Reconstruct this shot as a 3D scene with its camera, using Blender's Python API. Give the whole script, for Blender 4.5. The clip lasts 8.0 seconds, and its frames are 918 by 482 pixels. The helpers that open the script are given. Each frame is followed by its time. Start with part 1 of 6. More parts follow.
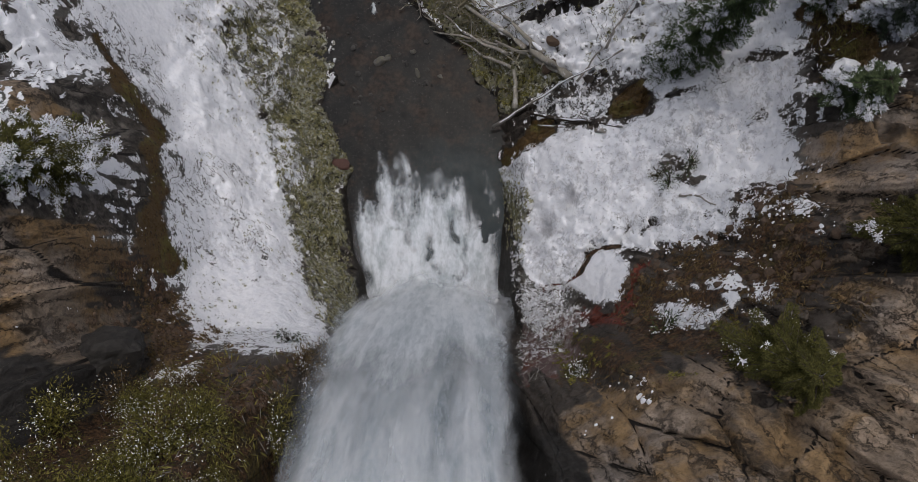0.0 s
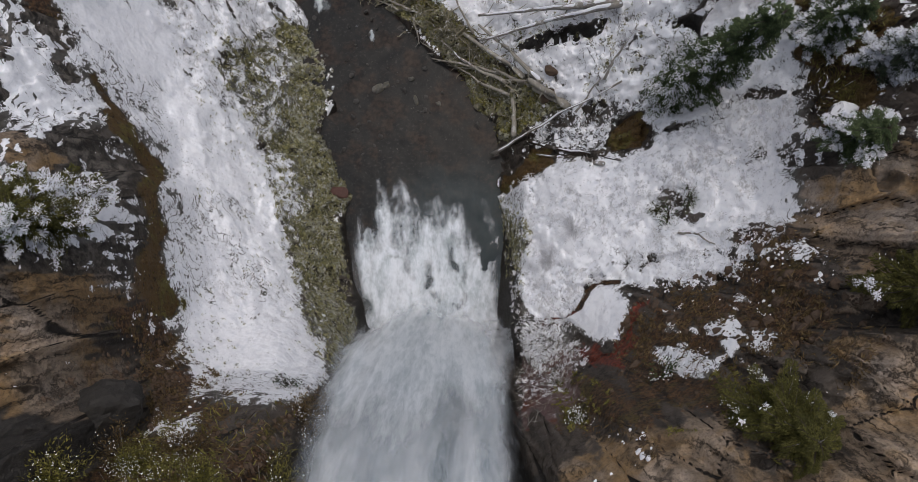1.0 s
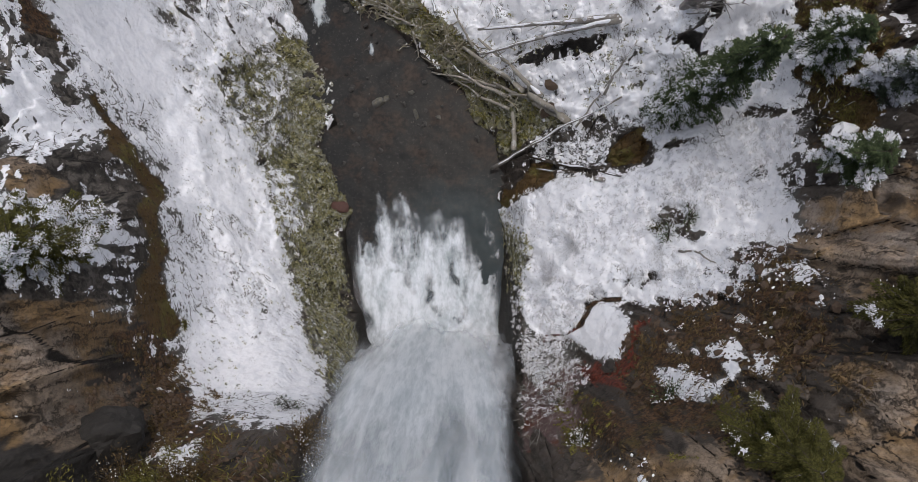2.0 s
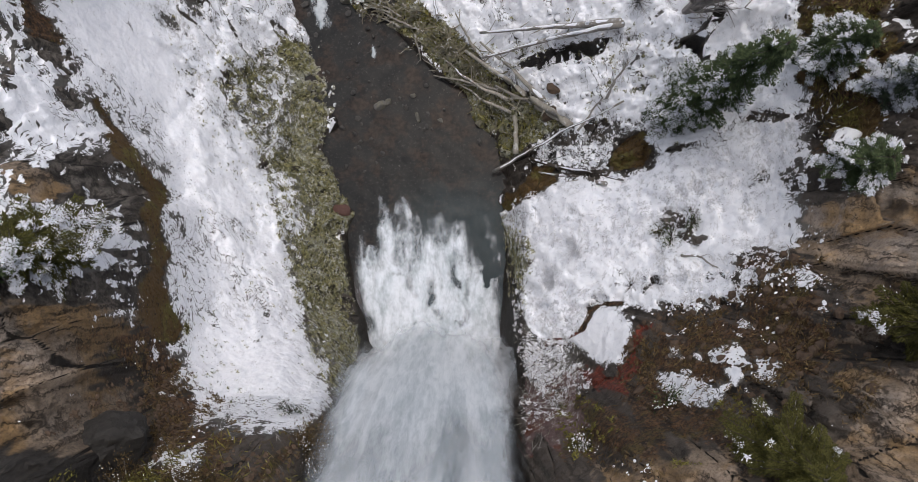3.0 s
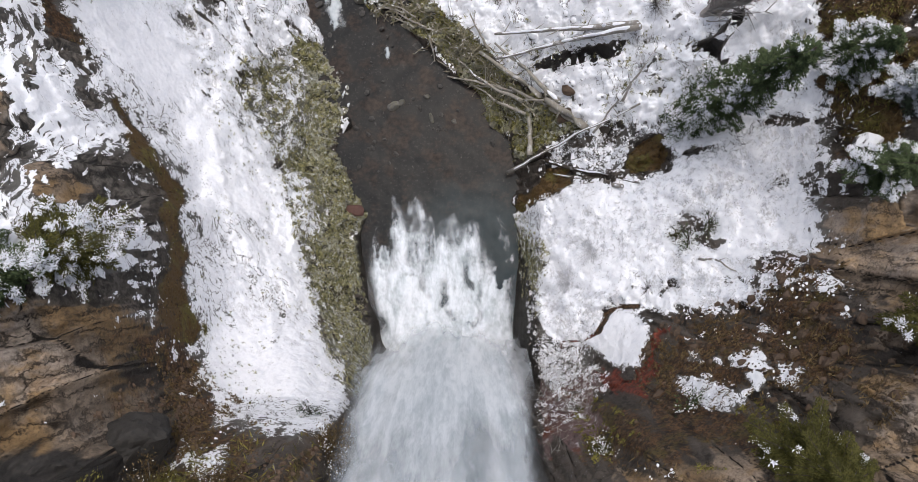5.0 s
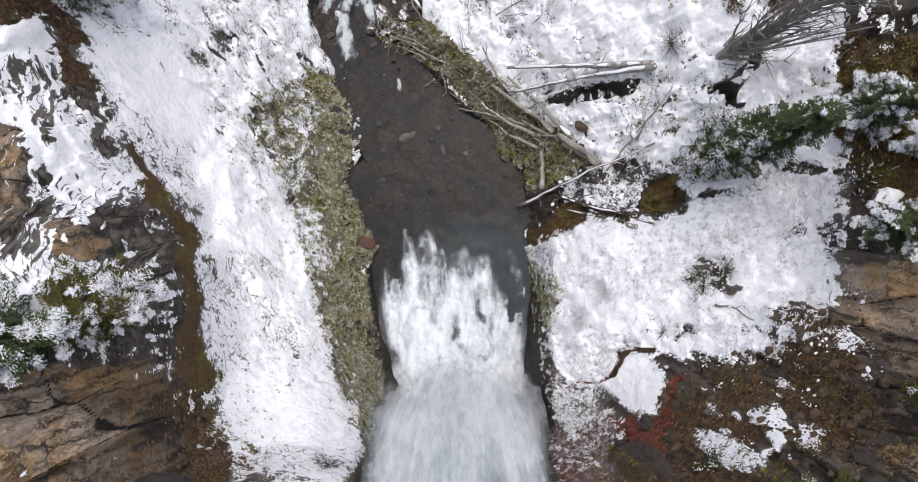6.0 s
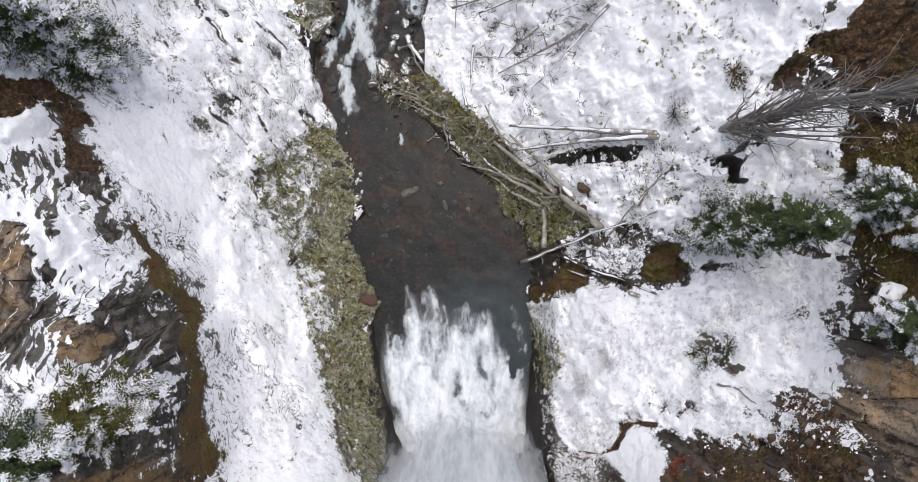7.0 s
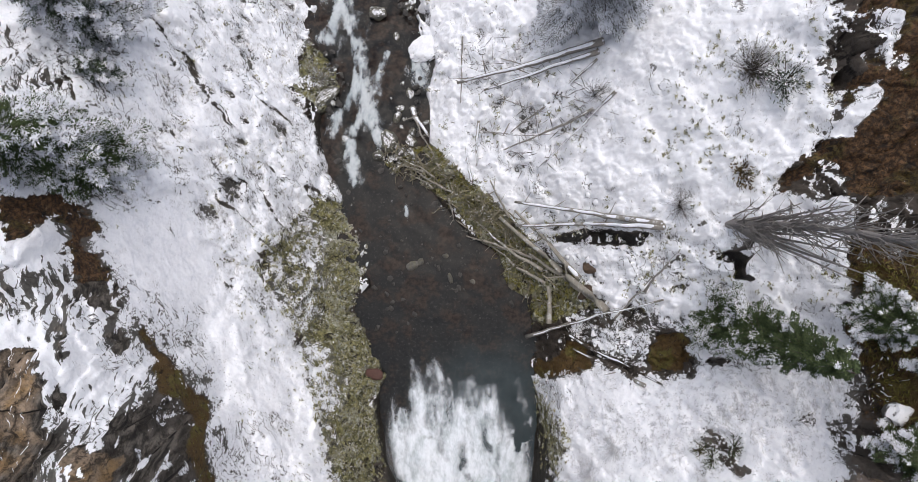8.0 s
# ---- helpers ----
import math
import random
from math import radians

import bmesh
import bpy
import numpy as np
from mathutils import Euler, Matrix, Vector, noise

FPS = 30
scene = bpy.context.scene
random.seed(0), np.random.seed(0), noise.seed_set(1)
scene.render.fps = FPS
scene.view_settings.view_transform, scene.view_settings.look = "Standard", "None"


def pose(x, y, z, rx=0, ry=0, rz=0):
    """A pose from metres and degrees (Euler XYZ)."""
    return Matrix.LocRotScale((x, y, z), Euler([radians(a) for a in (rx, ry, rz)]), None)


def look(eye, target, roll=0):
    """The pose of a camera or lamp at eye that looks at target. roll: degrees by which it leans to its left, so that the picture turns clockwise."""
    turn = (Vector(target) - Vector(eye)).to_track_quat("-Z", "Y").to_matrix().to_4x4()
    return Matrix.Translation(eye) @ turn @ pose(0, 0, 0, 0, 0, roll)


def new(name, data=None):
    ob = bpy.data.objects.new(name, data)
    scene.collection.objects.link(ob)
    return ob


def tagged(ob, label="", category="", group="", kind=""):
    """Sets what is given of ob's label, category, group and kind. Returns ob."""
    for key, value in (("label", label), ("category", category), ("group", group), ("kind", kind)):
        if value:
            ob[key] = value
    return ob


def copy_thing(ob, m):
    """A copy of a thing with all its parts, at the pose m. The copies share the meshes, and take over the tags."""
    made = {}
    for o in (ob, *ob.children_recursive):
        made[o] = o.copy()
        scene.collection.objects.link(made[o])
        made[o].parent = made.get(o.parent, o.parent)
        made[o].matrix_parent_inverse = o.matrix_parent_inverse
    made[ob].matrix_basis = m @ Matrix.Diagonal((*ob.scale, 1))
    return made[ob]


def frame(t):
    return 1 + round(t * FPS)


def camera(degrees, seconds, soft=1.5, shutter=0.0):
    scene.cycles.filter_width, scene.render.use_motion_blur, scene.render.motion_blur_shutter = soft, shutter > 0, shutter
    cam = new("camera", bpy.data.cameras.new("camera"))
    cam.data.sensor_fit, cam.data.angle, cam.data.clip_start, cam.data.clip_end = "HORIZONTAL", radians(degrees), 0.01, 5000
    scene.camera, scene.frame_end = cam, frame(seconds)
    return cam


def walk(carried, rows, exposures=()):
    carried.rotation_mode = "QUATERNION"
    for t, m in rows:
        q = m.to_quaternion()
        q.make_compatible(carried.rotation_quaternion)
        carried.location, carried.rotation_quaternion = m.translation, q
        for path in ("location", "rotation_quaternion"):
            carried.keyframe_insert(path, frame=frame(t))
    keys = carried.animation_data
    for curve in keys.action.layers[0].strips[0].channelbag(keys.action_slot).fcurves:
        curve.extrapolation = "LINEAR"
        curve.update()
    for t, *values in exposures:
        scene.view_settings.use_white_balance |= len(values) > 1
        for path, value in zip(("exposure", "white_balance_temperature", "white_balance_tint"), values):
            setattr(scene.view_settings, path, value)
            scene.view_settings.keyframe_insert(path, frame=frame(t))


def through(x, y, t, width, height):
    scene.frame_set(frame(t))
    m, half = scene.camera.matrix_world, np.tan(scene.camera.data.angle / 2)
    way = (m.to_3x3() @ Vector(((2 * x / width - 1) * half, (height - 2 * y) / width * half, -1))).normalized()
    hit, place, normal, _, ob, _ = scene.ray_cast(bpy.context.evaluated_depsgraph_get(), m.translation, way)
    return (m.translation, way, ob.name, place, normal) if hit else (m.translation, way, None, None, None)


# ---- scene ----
cam = camera(65.8, 8.0, soft=0.6)
METRES, EYE, TILT, LEAN, TURN = 15.0, 44.0, -86.0, 0.0, 0.0
ROWS = [
    (0.0, 0.0, 0.0, 0.0, 0.0, 0.0, -0.0),
    (0.5, 0.0032, 0.0036, 0.0669, 0.0, -0.05, 0.04),
    (1.0, 0.0052, 0.0023, 0.1195, 0.03, -0.1, 0.27),
    (1.5, 0.0051, 0.0027, 0.156, 0.04, -0.12, 0.51),
    (3.0, -0.002, 0.0029, 0.187, 0.06, -0.04, 0.43),
    (3.5, -0.0081, 0.0047, 0.1731, 0.06, -0.04, 0.34),
    (4.0, -0.0159, 0.0037, 0.1661, 0.06, -0.08, 0.32),
    (5.5, -0.0822, 0.0038, 0.2536, 0.07, -0.24, -0.03),
    (6.0, -0.1036, 0.0075, 0.3419, 0.07, -0.32, -0.06),
    (6.5, -0.1094, 0.0082, 0.4552, 0.0, -0.48, -0.07),
    (7.0, -0.1168, 0.0083, 0.5907, -0.02, -0.63, -0.18),
    (7.5, -0.128, 0.0083, 0.7465, -0.04, -0.79, -0.2),
    (8.0, -0.1423, 0.0082, 0.913, -0.08, -0.97, -0.21),
]
EXPOSURES = [(0.0, -0.92), (1.0, -0.74), (3.0, -0.38), (4.0, -0.2), (5.5, -0.04), (6.5, 0.02), (8.0, -0.22)]
walk(cam, [(t, pose(0, 0, EYE, TILT, LEAN, TURN) @ pose(METRES * x, METRES * y, METRES * z, 90 + pitch, roll, yaw)) for t, x, y, z, yaw, pitch, roll in ROWS], EXPOSURES)

# ---- world and sun: an overcast winter day ----
world = bpy.data.worlds.new("overcast_sky")
scene.world = world
world.use_nodes = True
wn, wl = world.node_tree.nodes, world.node_tree.links
wn.clear()
sky = wn.new("ShaderNodeTexSky")
sky.sky_type, sky.sun_disc = "NISHITA", False
sky.sun_elevation, sky.sun_rotation = radians(74), radians(12)
sky.air_density, sky.dust_density, sky.ozone_density = 1.0, 6.0, 1.0
pale = wn.new("ShaderNodeHueSaturation")
pale.inputs["Saturation"].default_value = 0.85
back = wn.new("ShaderNodeBackground")
back.inputs["Strength"].default_value = 0.15
out = wn.new("ShaderNodeOutputWorld")
wl.new(sky.outputs[0], pale.inputs["Color"])
wl.new(pale.outputs[0], back.inputs["Color"])
wl.new(back.outputs[0], out.inputs["Surface"])

sun_data = bpy.data.lights.new("sun", "SUN")
sun_data.energy, sun_data.angle, sun_data.color = 1.5, radians(66), (0.89, 0.95, 1.0)
sun = new("sun", sun_data)
sun.matrix_world = look((28 * math.sin(radians(12)), 28 * math.cos(radians(12)), 98), (0, 0, 0))

import functools
# ---- noise and plan tools ----
@functools.lru_cache(None)
def lattice(seed):
    return np.random.RandomState(seed).rand(256, 256)


def value_noise(x, y, seed):
    """Smooth noise from 0 to 1 on a unit lattice."""
    g = lattice(seed)
    i, j = np.floor(x).astype(int), np.floor(y).astype(int)
    u, v = x - i, y - j
    u, v = u * u * (3 - 2 * u), v * v * (3 - 2 * v)
    i, j, k, m = i & 255, j & 255, (i + 1) & 255, (j + 1) & 255
    return (g[i, j] * (1 - u) + g[k, j] * u) * (1 - v) + (g[i, m] * (1 - u) + g[k, m] * u) * v


def fbm(x, y, size, octaves, seed):
    """Layered noise, about -1 to 1, whose largest lumps are size metres wide."""
    total, amp, norm = 0.0, 1.0, 0.0
    c, s = math.cos(0.6), math.sin(0.6)
    x, y = np.asarray(x, float) / size + 37.3, np.asarray(y, float) / size + 11.7
    for k in range(octaves):
        total = total + amp * (2 * value_noise(x, y, seed + k) - 1)
        norm += amp
        amp *= 0.5
        x, y = 2.03 * (c * x - s * y), 2.03 * (s * x + c * y)
    return total / norm * 1.5


def cells(x, y, size, seed):
    """Broken blocks: distance to the nearest joint, in block widths, a number from 0 to 1 for each block, and a random tilt of its face."""
    px, py, pid = lattice(seed + 1000), lattice(seed + 2000), lattice(seed + 3000)
    x, y = np.asarray(x, float) / size, np.asarray(y, float) / size
    i, j = np.floor(x).astype(int), np.floor(y).astype(int)
    d1, d2, who, tilt = np.full(x.shape, 9.0), np.full(x.shape, 9.0), np.zeros(x.shape), np.zeros(x.shape)
    for a in (-1, 0, 1):
        for b in (-1, 0, 1):
            k, m = (i + a) & 255, (j + b) & 255
            ox, oy = x - (i + a + px[k, m]), y - (j + b + py[k, m])
            d = np.hypot(ox, oy)
            near = d < d1
            d2 = np.where(near, d1, np.minimum(d2, d))
            who = np.where(near, pid[k, m], who)
            tilt = np.where(near, np.sin(77 * pid[k, m]) * ox + np.cos(131 * pid[k, m]) * oy, tilt)
            d1 = np.where(near, d, d1)
    return d2 - d1, who, tilt


def inside(x, y, corners):
    """Metres inside an outline in plan (minus: outside)."""
    best, odd = np.full(np.shape(x), 1e9), np.zeros(np.shape(x), bool)
    n = len(corners)
    for k in range(n):
        (ax, ay), (bx, by) = corners[k], corners[(k + 1) % n]
        ex, ey = bx - ax, by - ay
        f = np.clip(((x - ax) * ex + (y - ay) * ey) / (ex * ex + ey * ey + 1e-9), 0, 1)
        best = np.minimum(best, np.hypot(x - ax - f * ex, y - ay - f * ey))
        if abs(ey) > 1e-9:
            odd ^= ((ay > y) != (by > y)) & (x < ax + (y - ay) / ey * ex)
    return np.where(odd, best, -best)


def ease(v, lo, hi):
    f = np.clip((v - lo) / (hi - lo), 0, 1)
    return f * f * (3 - 2 * f)



# ---- materials ----
class Nodes:
    """Short hand for building a node material."""

    def __init__(self, name):
        self.mat = bpy.data.materials.new(name)
        self.mat.use_nodes = True
        self.n, self.l = self.mat.node_tree.nodes, self.mat.node_tree.links
        self.n.clear()
        self.place = self.n.new("ShaderNodeTexCoord").outputs["Object"]

    def put(self, socket, value):
        if isinstance(value, bpy.types.NodeSocket):
            self.l.new(value, socket)
        elif isinstance(value, tuple) and len(value) == 3 and socket.type == "RGBA":
            socket.default_value = (*value, 1)
        else:
            socket.default_value = value

    def math(self, op, a, b=0.0, c=0.0, clamp=False):
        m = self.n.new("ShaderNodeMath")
        m.operation, m.use_clamp = op, clamp
        for s, v in zip(m.inputs, (a, b, c)):
            self.put(s, v)
        return m.outputs[0]

    def mix(self, f, a, b):
        m = self.n.new("ShaderNodeMix")
        m.data_type = "RGBA"
        self.put(m.inputs["Factor"], f)
        self.put(m.inputs[6], a)
        self.put(m.inputs[7], b)
        return m.outputs[2]

    def stretched(self, x, y, z, turn=0.0):
        m = self.n.new("ShaderNodeMapping")
        self.put(m.inputs["Vector"], self.place)
        m.vector_type = "TEXTURE"
        m.inputs["Scale"].default_value = (1 / x, 1 / y, 1 / z)
        m.inputs["Rotation"].default_value = (0, 0, turn)
        return m.outputs[0]

    def noise(self, scale, detail=4.0, rough=0.55, distortion=0.0, at=None):
        m = self.n.new("ShaderNodeTexNoise")
        self.put(m.inputs["Vector"], at or self.place)
        for k, v in (("Scale", scale), ("Detail", detail), ("Roughness", rough), ("Distortion", distortion)):
            self.put(m.inputs[k], v)
        return m.outputs["Fac"]

    def cracks(self, scale, at=None):
        m = self.n.new("ShaderNodeTexVoronoi")
        m.feature = "DISTANCE_TO_EDGE"
        self.put(m.inputs["Vector"], at or self.place)
        m.inputs["Scale"].default_value = scale
        return m.outputs["Distance"]

    def blocks(self, scale, at=None):
        m = self.n.new("ShaderNodeTexVoronoi")
        self.put(m.inputs["Vector"], at or self.place)
        m.inputs["Scale"].default_value = scale
        return self.n_value(m.outputs["Color"]), m.outputs["Distance"]

    def n_value(self, colour):
        m = self.n.new("ShaderNodeSeparateColor")
        self.l.new(colour, m.inputs[0])
        return m.outputs[0]

    def step(self, v, lo, hi):
        m = self.n.new("ShaderNodeMapRange")
        m.interpolation_type = "SMOOTHSTEP"
        for k, x in (("Value", v), ("From Min", lo), ("From Max", hi)):
            self.put(m.inputs[k], x)
        return m.outputs[0]

    def layer(self, name):
        m = self.n.new("ShaderNodeAttribute")
        m.attribute_name = name
        return m.outputs["Fac"]

    def random(self):
        return self.n.new("ShaderNodeObjectInfo").outputs["Random"]

    def island(self):
        return self.n.new("ShaderNodeNewGeometry").outputs["Random Per Island"]

    def bump(self, height, strength, distance, under=None):
        m = self.n.new("ShaderNodeBump")
        m.inputs["Strength"].default_value, m.inputs["Distance"].default_value = strength, distance
        self.put(m.inputs["Height"], height)
        if under:
            self.put(m.inputs["Normal"], under)
        return m.outputs[0]

    def surface(self, colour, rough, normal=None, alpha=None, specular=0.4, through=None):
        b = self.n.new("ShaderNodeBsdfPrincipled")
        self.put(b.inputs["Base Color"], colour)
        self.put(b.inputs["Roughness"], rough)
        self.put(b.inputs["Specular IOR Level"], specular)
        if normal:
            self.put(b.inputs["Normal"], normal)
        if alpha is not None:
            self.put(b.inputs["Alpha"], alpha)
        if through is not None:
            self.put(b.inputs["Subsurface Weight"], through)
            b.inputs["Subsurface Radius"].default_value = (0.05, 0.05, 0.06)
        o = self.n.new("ShaderNodeOutputMaterial")
        self.l.new(b.outputs[0], o.inputs["Surface"])
        return self.mat


SNOW_WHITE = (0.86, 0.865, 0.9)


def ground_material():
    k = Nodes("gorge_ground")
    big, mid, fine, grit = k.noise(0.22, 5), k.noise(1.1, 5), k.noise(5.0, 6, 0.62), k.noise(22.0, 3)
    # bare rock
    bedding = k.n.new("ShaderNodeCombineXYZ")
    k.put(bedding.inputs[0], k.math("MULTIPLY", k.layer("along"), 0.22))
    k.put(bedding.inputs[1], k.layer("across"))
    layered = k.noise(1.7, 6, 0.62, 0.25, bedding.outputs[0])
    dark = k.mix(mid, (0.03, 0.026, 0.023), (0.14, 0.115, 0.095))
    pale = k.mix(fine, (0.18, 0.132, 0.094), (0.45, 0.345, 0.252))
    pale = k.mix(k.step(big, 0.42, 0.62), pale, k.mix(mid, (0.155, 0.13, 0.11), (0.36, 0.302, 0.258)))
    pale = k.mix(k.math("MULTIPLY", k.step(k.noise(0.8, 4, 0.6, 1.0), 0.55, 0.75), 0.7), pale, (0.09, 0.06, 0.04))
    pale = k.mix(k.step(k.noise(0.4, 4, 0.6, 0.6), 0.43, 0.6), pale, k.mix(fine, (0.17, 0.105, 0.05), (0.4, 0.265, 0.135)))
    bare = k.step(k.math("ADD", k.layer("tan"), k.math("MULTIPLY", k.math("SUBTRACT", mid, 0.5), 1.2)), 0.35, 0.65)
    streaks = k.noise(1.5, 5, 0.6, 0.5, k.stretched(4.6, 0.8, 0.05, 0.25))
    strata = k.noise(2.6, 5, 0.6, 0.4, k.stretched(5.0, 0.7, 0.06, 0.25))
    dark = k.mix(k.layer("bedded"), dark, k.mix(k.step(strata, 0.35, 0.66), (0.014, 0.013, 0.012), (0.2, 0.175, 0.15)))
    rock = k.mix(bare, dark, pale)
    hair = k.n.new("ShaderNodeVectorMath")
    hair.operation = "ADD"
    k.put(hair.inputs[0], bedding.outputs[0])
    shift = k.n.new("ShaderNodeCombineXYZ")
    k.put(shift.inputs[0], k.math("MULTIPLY", mid, 0.9))
    k.put(shift.inputs[1], k.math("MULTIPLY", fine, 0.7))
    k.put(hair.inputs[1], shift.outputs[0])
    split = k.math("SUBTRACT", 1.0, k.step(k.cracks(1.5, hair.outputs[0]), 0.0, 0.075))
    split = k.math("MULTIPLY", split, k.step(k.noise(0.7, 3), 0.34, 0.54))
    chips = k.math("SUBTRACT", 1.0, k.step(k.cracks(4.2, hair.outputs[0]), 0.0, 0.09))
    split = k.math("MAXIMUM", split, k.math("MULTIPLY", chips, k.math("MULTIPLY", k.step(k.noise(0.9, 4, 0.6), 0.46, 0.6), 0.8)))
    rock = k.mix(k.math("MULTIPLY", split, 0.85), rock, (0.02, 0.015, 0.012))
    rock = k.mix(k.math("MULTIPLY", k.step(k.noise(6.5, 6, 0.7, 0.5), 0.5, 0.7), 0.6), rock, (0.05, 0.038, 0.028))
    rock = k.mix(k.math("MULTIPLY", k.step(k.noise(11.0, 6, 0.78), 0.5, 0.6), 0.35), rock, (0.04, 0.032, 0.026))
    # random tone per block, also painting in shading that the slab faces lack
    shade = k.math("MULTIPLY_ADD", k.layer("tone"), 0.9, k.math("MULTIPLY_ADD", layered, 0.7, 0.08))
    graded_rock = k.n.new("ShaderNodeMix")
    graded_rock.data_type, graded_rock.blend_type = "RGBA", "MULTIPLY"
    graded_rock.inputs["Factor"].default_value = 1.0
    k.put(graded_rock.inputs[6], rock)
    grey_tone = k.n.new("ShaderNodeCombineColor")
    for socket in grey_tone.inputs:
        k.put(socket, shade)
    k.put(graded_rock.inputs[7], grey_tone.outputs[0])
    open_joint = k.step(k.math("ADD", k.layer("joint"), k.math("MULTIPLY", k.math("SUBTRACT", fine, 0.5), 0.14)), 0.45, 0.75)
    rock = k.mix(open_joint, graded_rock.outputs[2], (0.014, 0.011, 0.009))
    # near-black cliff rock; also shade in the crevice and under logs, put into colour
    rock = k.mix(k.step(k.math("ADD", k.layer("wet_shade"), k.math("MULTIPLY", k.math("SUBTRACT", mid, 0.5), 0.9)), 0.3, 0.7), rock, k.mix(fine, (0.006, 0.006, 0.006), (0.06, 0.053, 0.048)))
    # brown earth with dead grass, red bank, moss and frost
    earth = k.mix(k.step(fine, 0.25, 0.75), (0.015, 0.009, 0.006), (0.16, 0.086, 0.04))
    earth = k.mix(k.step(k.noise(2.6, 5, 0.65), 0.6, 0.74), earth, (0.16, 0.115, 0.075))
    earth = k.mix(k.step(k.noise(0.7, 5, 0.62), 0.5, 0.62), earth, k.mix(fine, (0.03, 0.022, 0.008), (0.14, 0.105, 0.036)))
    earth = k.mix(k.step(k.noise(1.6, 5, 0.66, 0.6), 0.55, 0.65), earth, (0.014, 0.011, 0.009))
    earth = k.mix(k.math("MULTIPLY", k.step(k.noise(9.0, 6, 0.75), 0.48, 0.56), 0.8), earth, (0.02, 0.014, 0.01))
    cover = k.mix(k.step(k.math("ADD", k.layer("soil"), k.math("MULTIPLY", k.math("SUBTRACT", fine, 0.5), 0.7)), 0.35, 0.6), rock, earth)
    ochre = k.mix(fine, (0.03, 0.018, 0.007), (0.15, 0.09, 0.032))
    ochre = k.mix(k.step(k.noise(0.9, 4), 0.48, 0.62), ochre, k.mix(fine, (0.045, 0.038, 0.008), (0.19, 0.16, 0.045)))
    ochre = k.mix(k.step(k.noise(5.0, 6, 0.72), 0.5, 0.64), ochre, (0.026, 0.016, 0.008))
    cover = k.mix(k.step(k.math("ADD", k.layer("ochre"), k.math("MULTIPLY", k.math("SUBTRACT", mid, 0.5), 0.7)), 0.35, 0.6), cover, ochre)
    reddish = k.mix(k.step(k.noise(0.6, 4), 0.36, 0.5), k.mix(fine, (0.06, 0.018, 0.01), (0.2, 0.07, 0.04)), k.mix(fine, (0.06, 0.03, 0.026), (0.22, 0.15, 0.145)))
    reddish = k.mix(k.math("MULTIPLY", k.step(k.noise(4.2, 6, 0.75, 0.5), 0.5, 0.62), k.step(k.noise(0.8, 4), 0.4, 0.6)), reddish, (0.5, 0.46, 0.47))
    cover = k.mix(k.step(k.math("ADD", k.layer("red"), k.math("MULTIPLY", k.math("SUBTRACT", mid, 0.5), 0.8)), 0.35, 0.6), cover, reddish)
    rusty = k.mix(k.step(k.noise(4.0, 6, 0.7), 0.3, 0.7), (0.035, 0.011, 0.007), (0.21, 0.05, 0.03))
    cover = k.mix(k.step(k.math("ADD", k.layer("rust"), k.math("MULTIPLY", k.math("SUBTRACT", fine, 0.5), 0.6)), 0.35, 0.6), cover, rusty)
    mossy = k.mix(k.step(k.noise(3.2, 6, 0.7), 0.3, 0.7), (0.026, 0.024, 0.011), (0.3, 0.28, 0.125))
    mossy = k.mix(k.step(k.noise(2.4, 6, 0.65), 0.55, 0.68), mossy, (0.075, 0.045, 0.03))
    mossy = k.mix(k.step(k.noise(0.6, 5, 0.65), 0.5, 0.62), mossy, k.mix(fine, (0.085, 0.08, 0.05), (0.46, 0.45, 0.34)))
    mossy = k.mix(k.math("MULTIPLY", k.step(k.noise(3.4, 5, 0.65, 1.2), 0.48, 0.62), k.math("MULTIPLY", k.step(k.noise(0.9, 4), 0.38, 0.58), 0.75)), mossy, (0.56, 0.56, 0.53))
    mossy = k.mix(k.step(k.noise(2.4, 6, 0.68, 1.0), 0.52, 0.62), mossy, (0.022, 0.018, 0.011))
    cover = k.mix(k.step(k.math("ADD", k.layer("moss"), k.math("MULTIPLY", k.math("SUBTRACT", fine, 0.5), 0.6)), 0.4, 0.6), cover, mossy)
    # wet bed of the stream
    cover = k.mix(k.math("MULTIPLY", k.step(k.layer("snow"), 0.3, 0.42), 0.85), cover, k.mix(fine, (0.03, 0.028, 0.026), (0.2, 0.19, 0.175)))
    cover = k.mix(k.step(k.layer("water"), 0.2, 0.6), cover, k.mix(fine, (0.012, 0.011, 0.01), (0.05, 0.042, 0.033)))
    # snow, with grass and stones that stick out of it
    stems = k.math("MULTIPLY_ADD", k.noise(7.5, 4, 0.6, 0.6), 0.45, k.math("MULTIPLY", k.noise(1.8, 4, 0.58, 0.4), 0.55))
    patchy = k.noise(0.5, 3)
    bite = k.math("MULTIPLY", k.math("MULTIPLY", k.math("SUBTRACT", stems, 0.5), 2.1), k.math("SUBTRACT", 1.0, k.math("MULTIPLY", k.layer("bedded"), 0.7)))
    bite = k.math("ADD", bite, k.math("MULTIPLY", k.math("MULTIPLY", k.math("SUBTRACT", streaks, 0.5), 3.0), k.layer("bedded")))
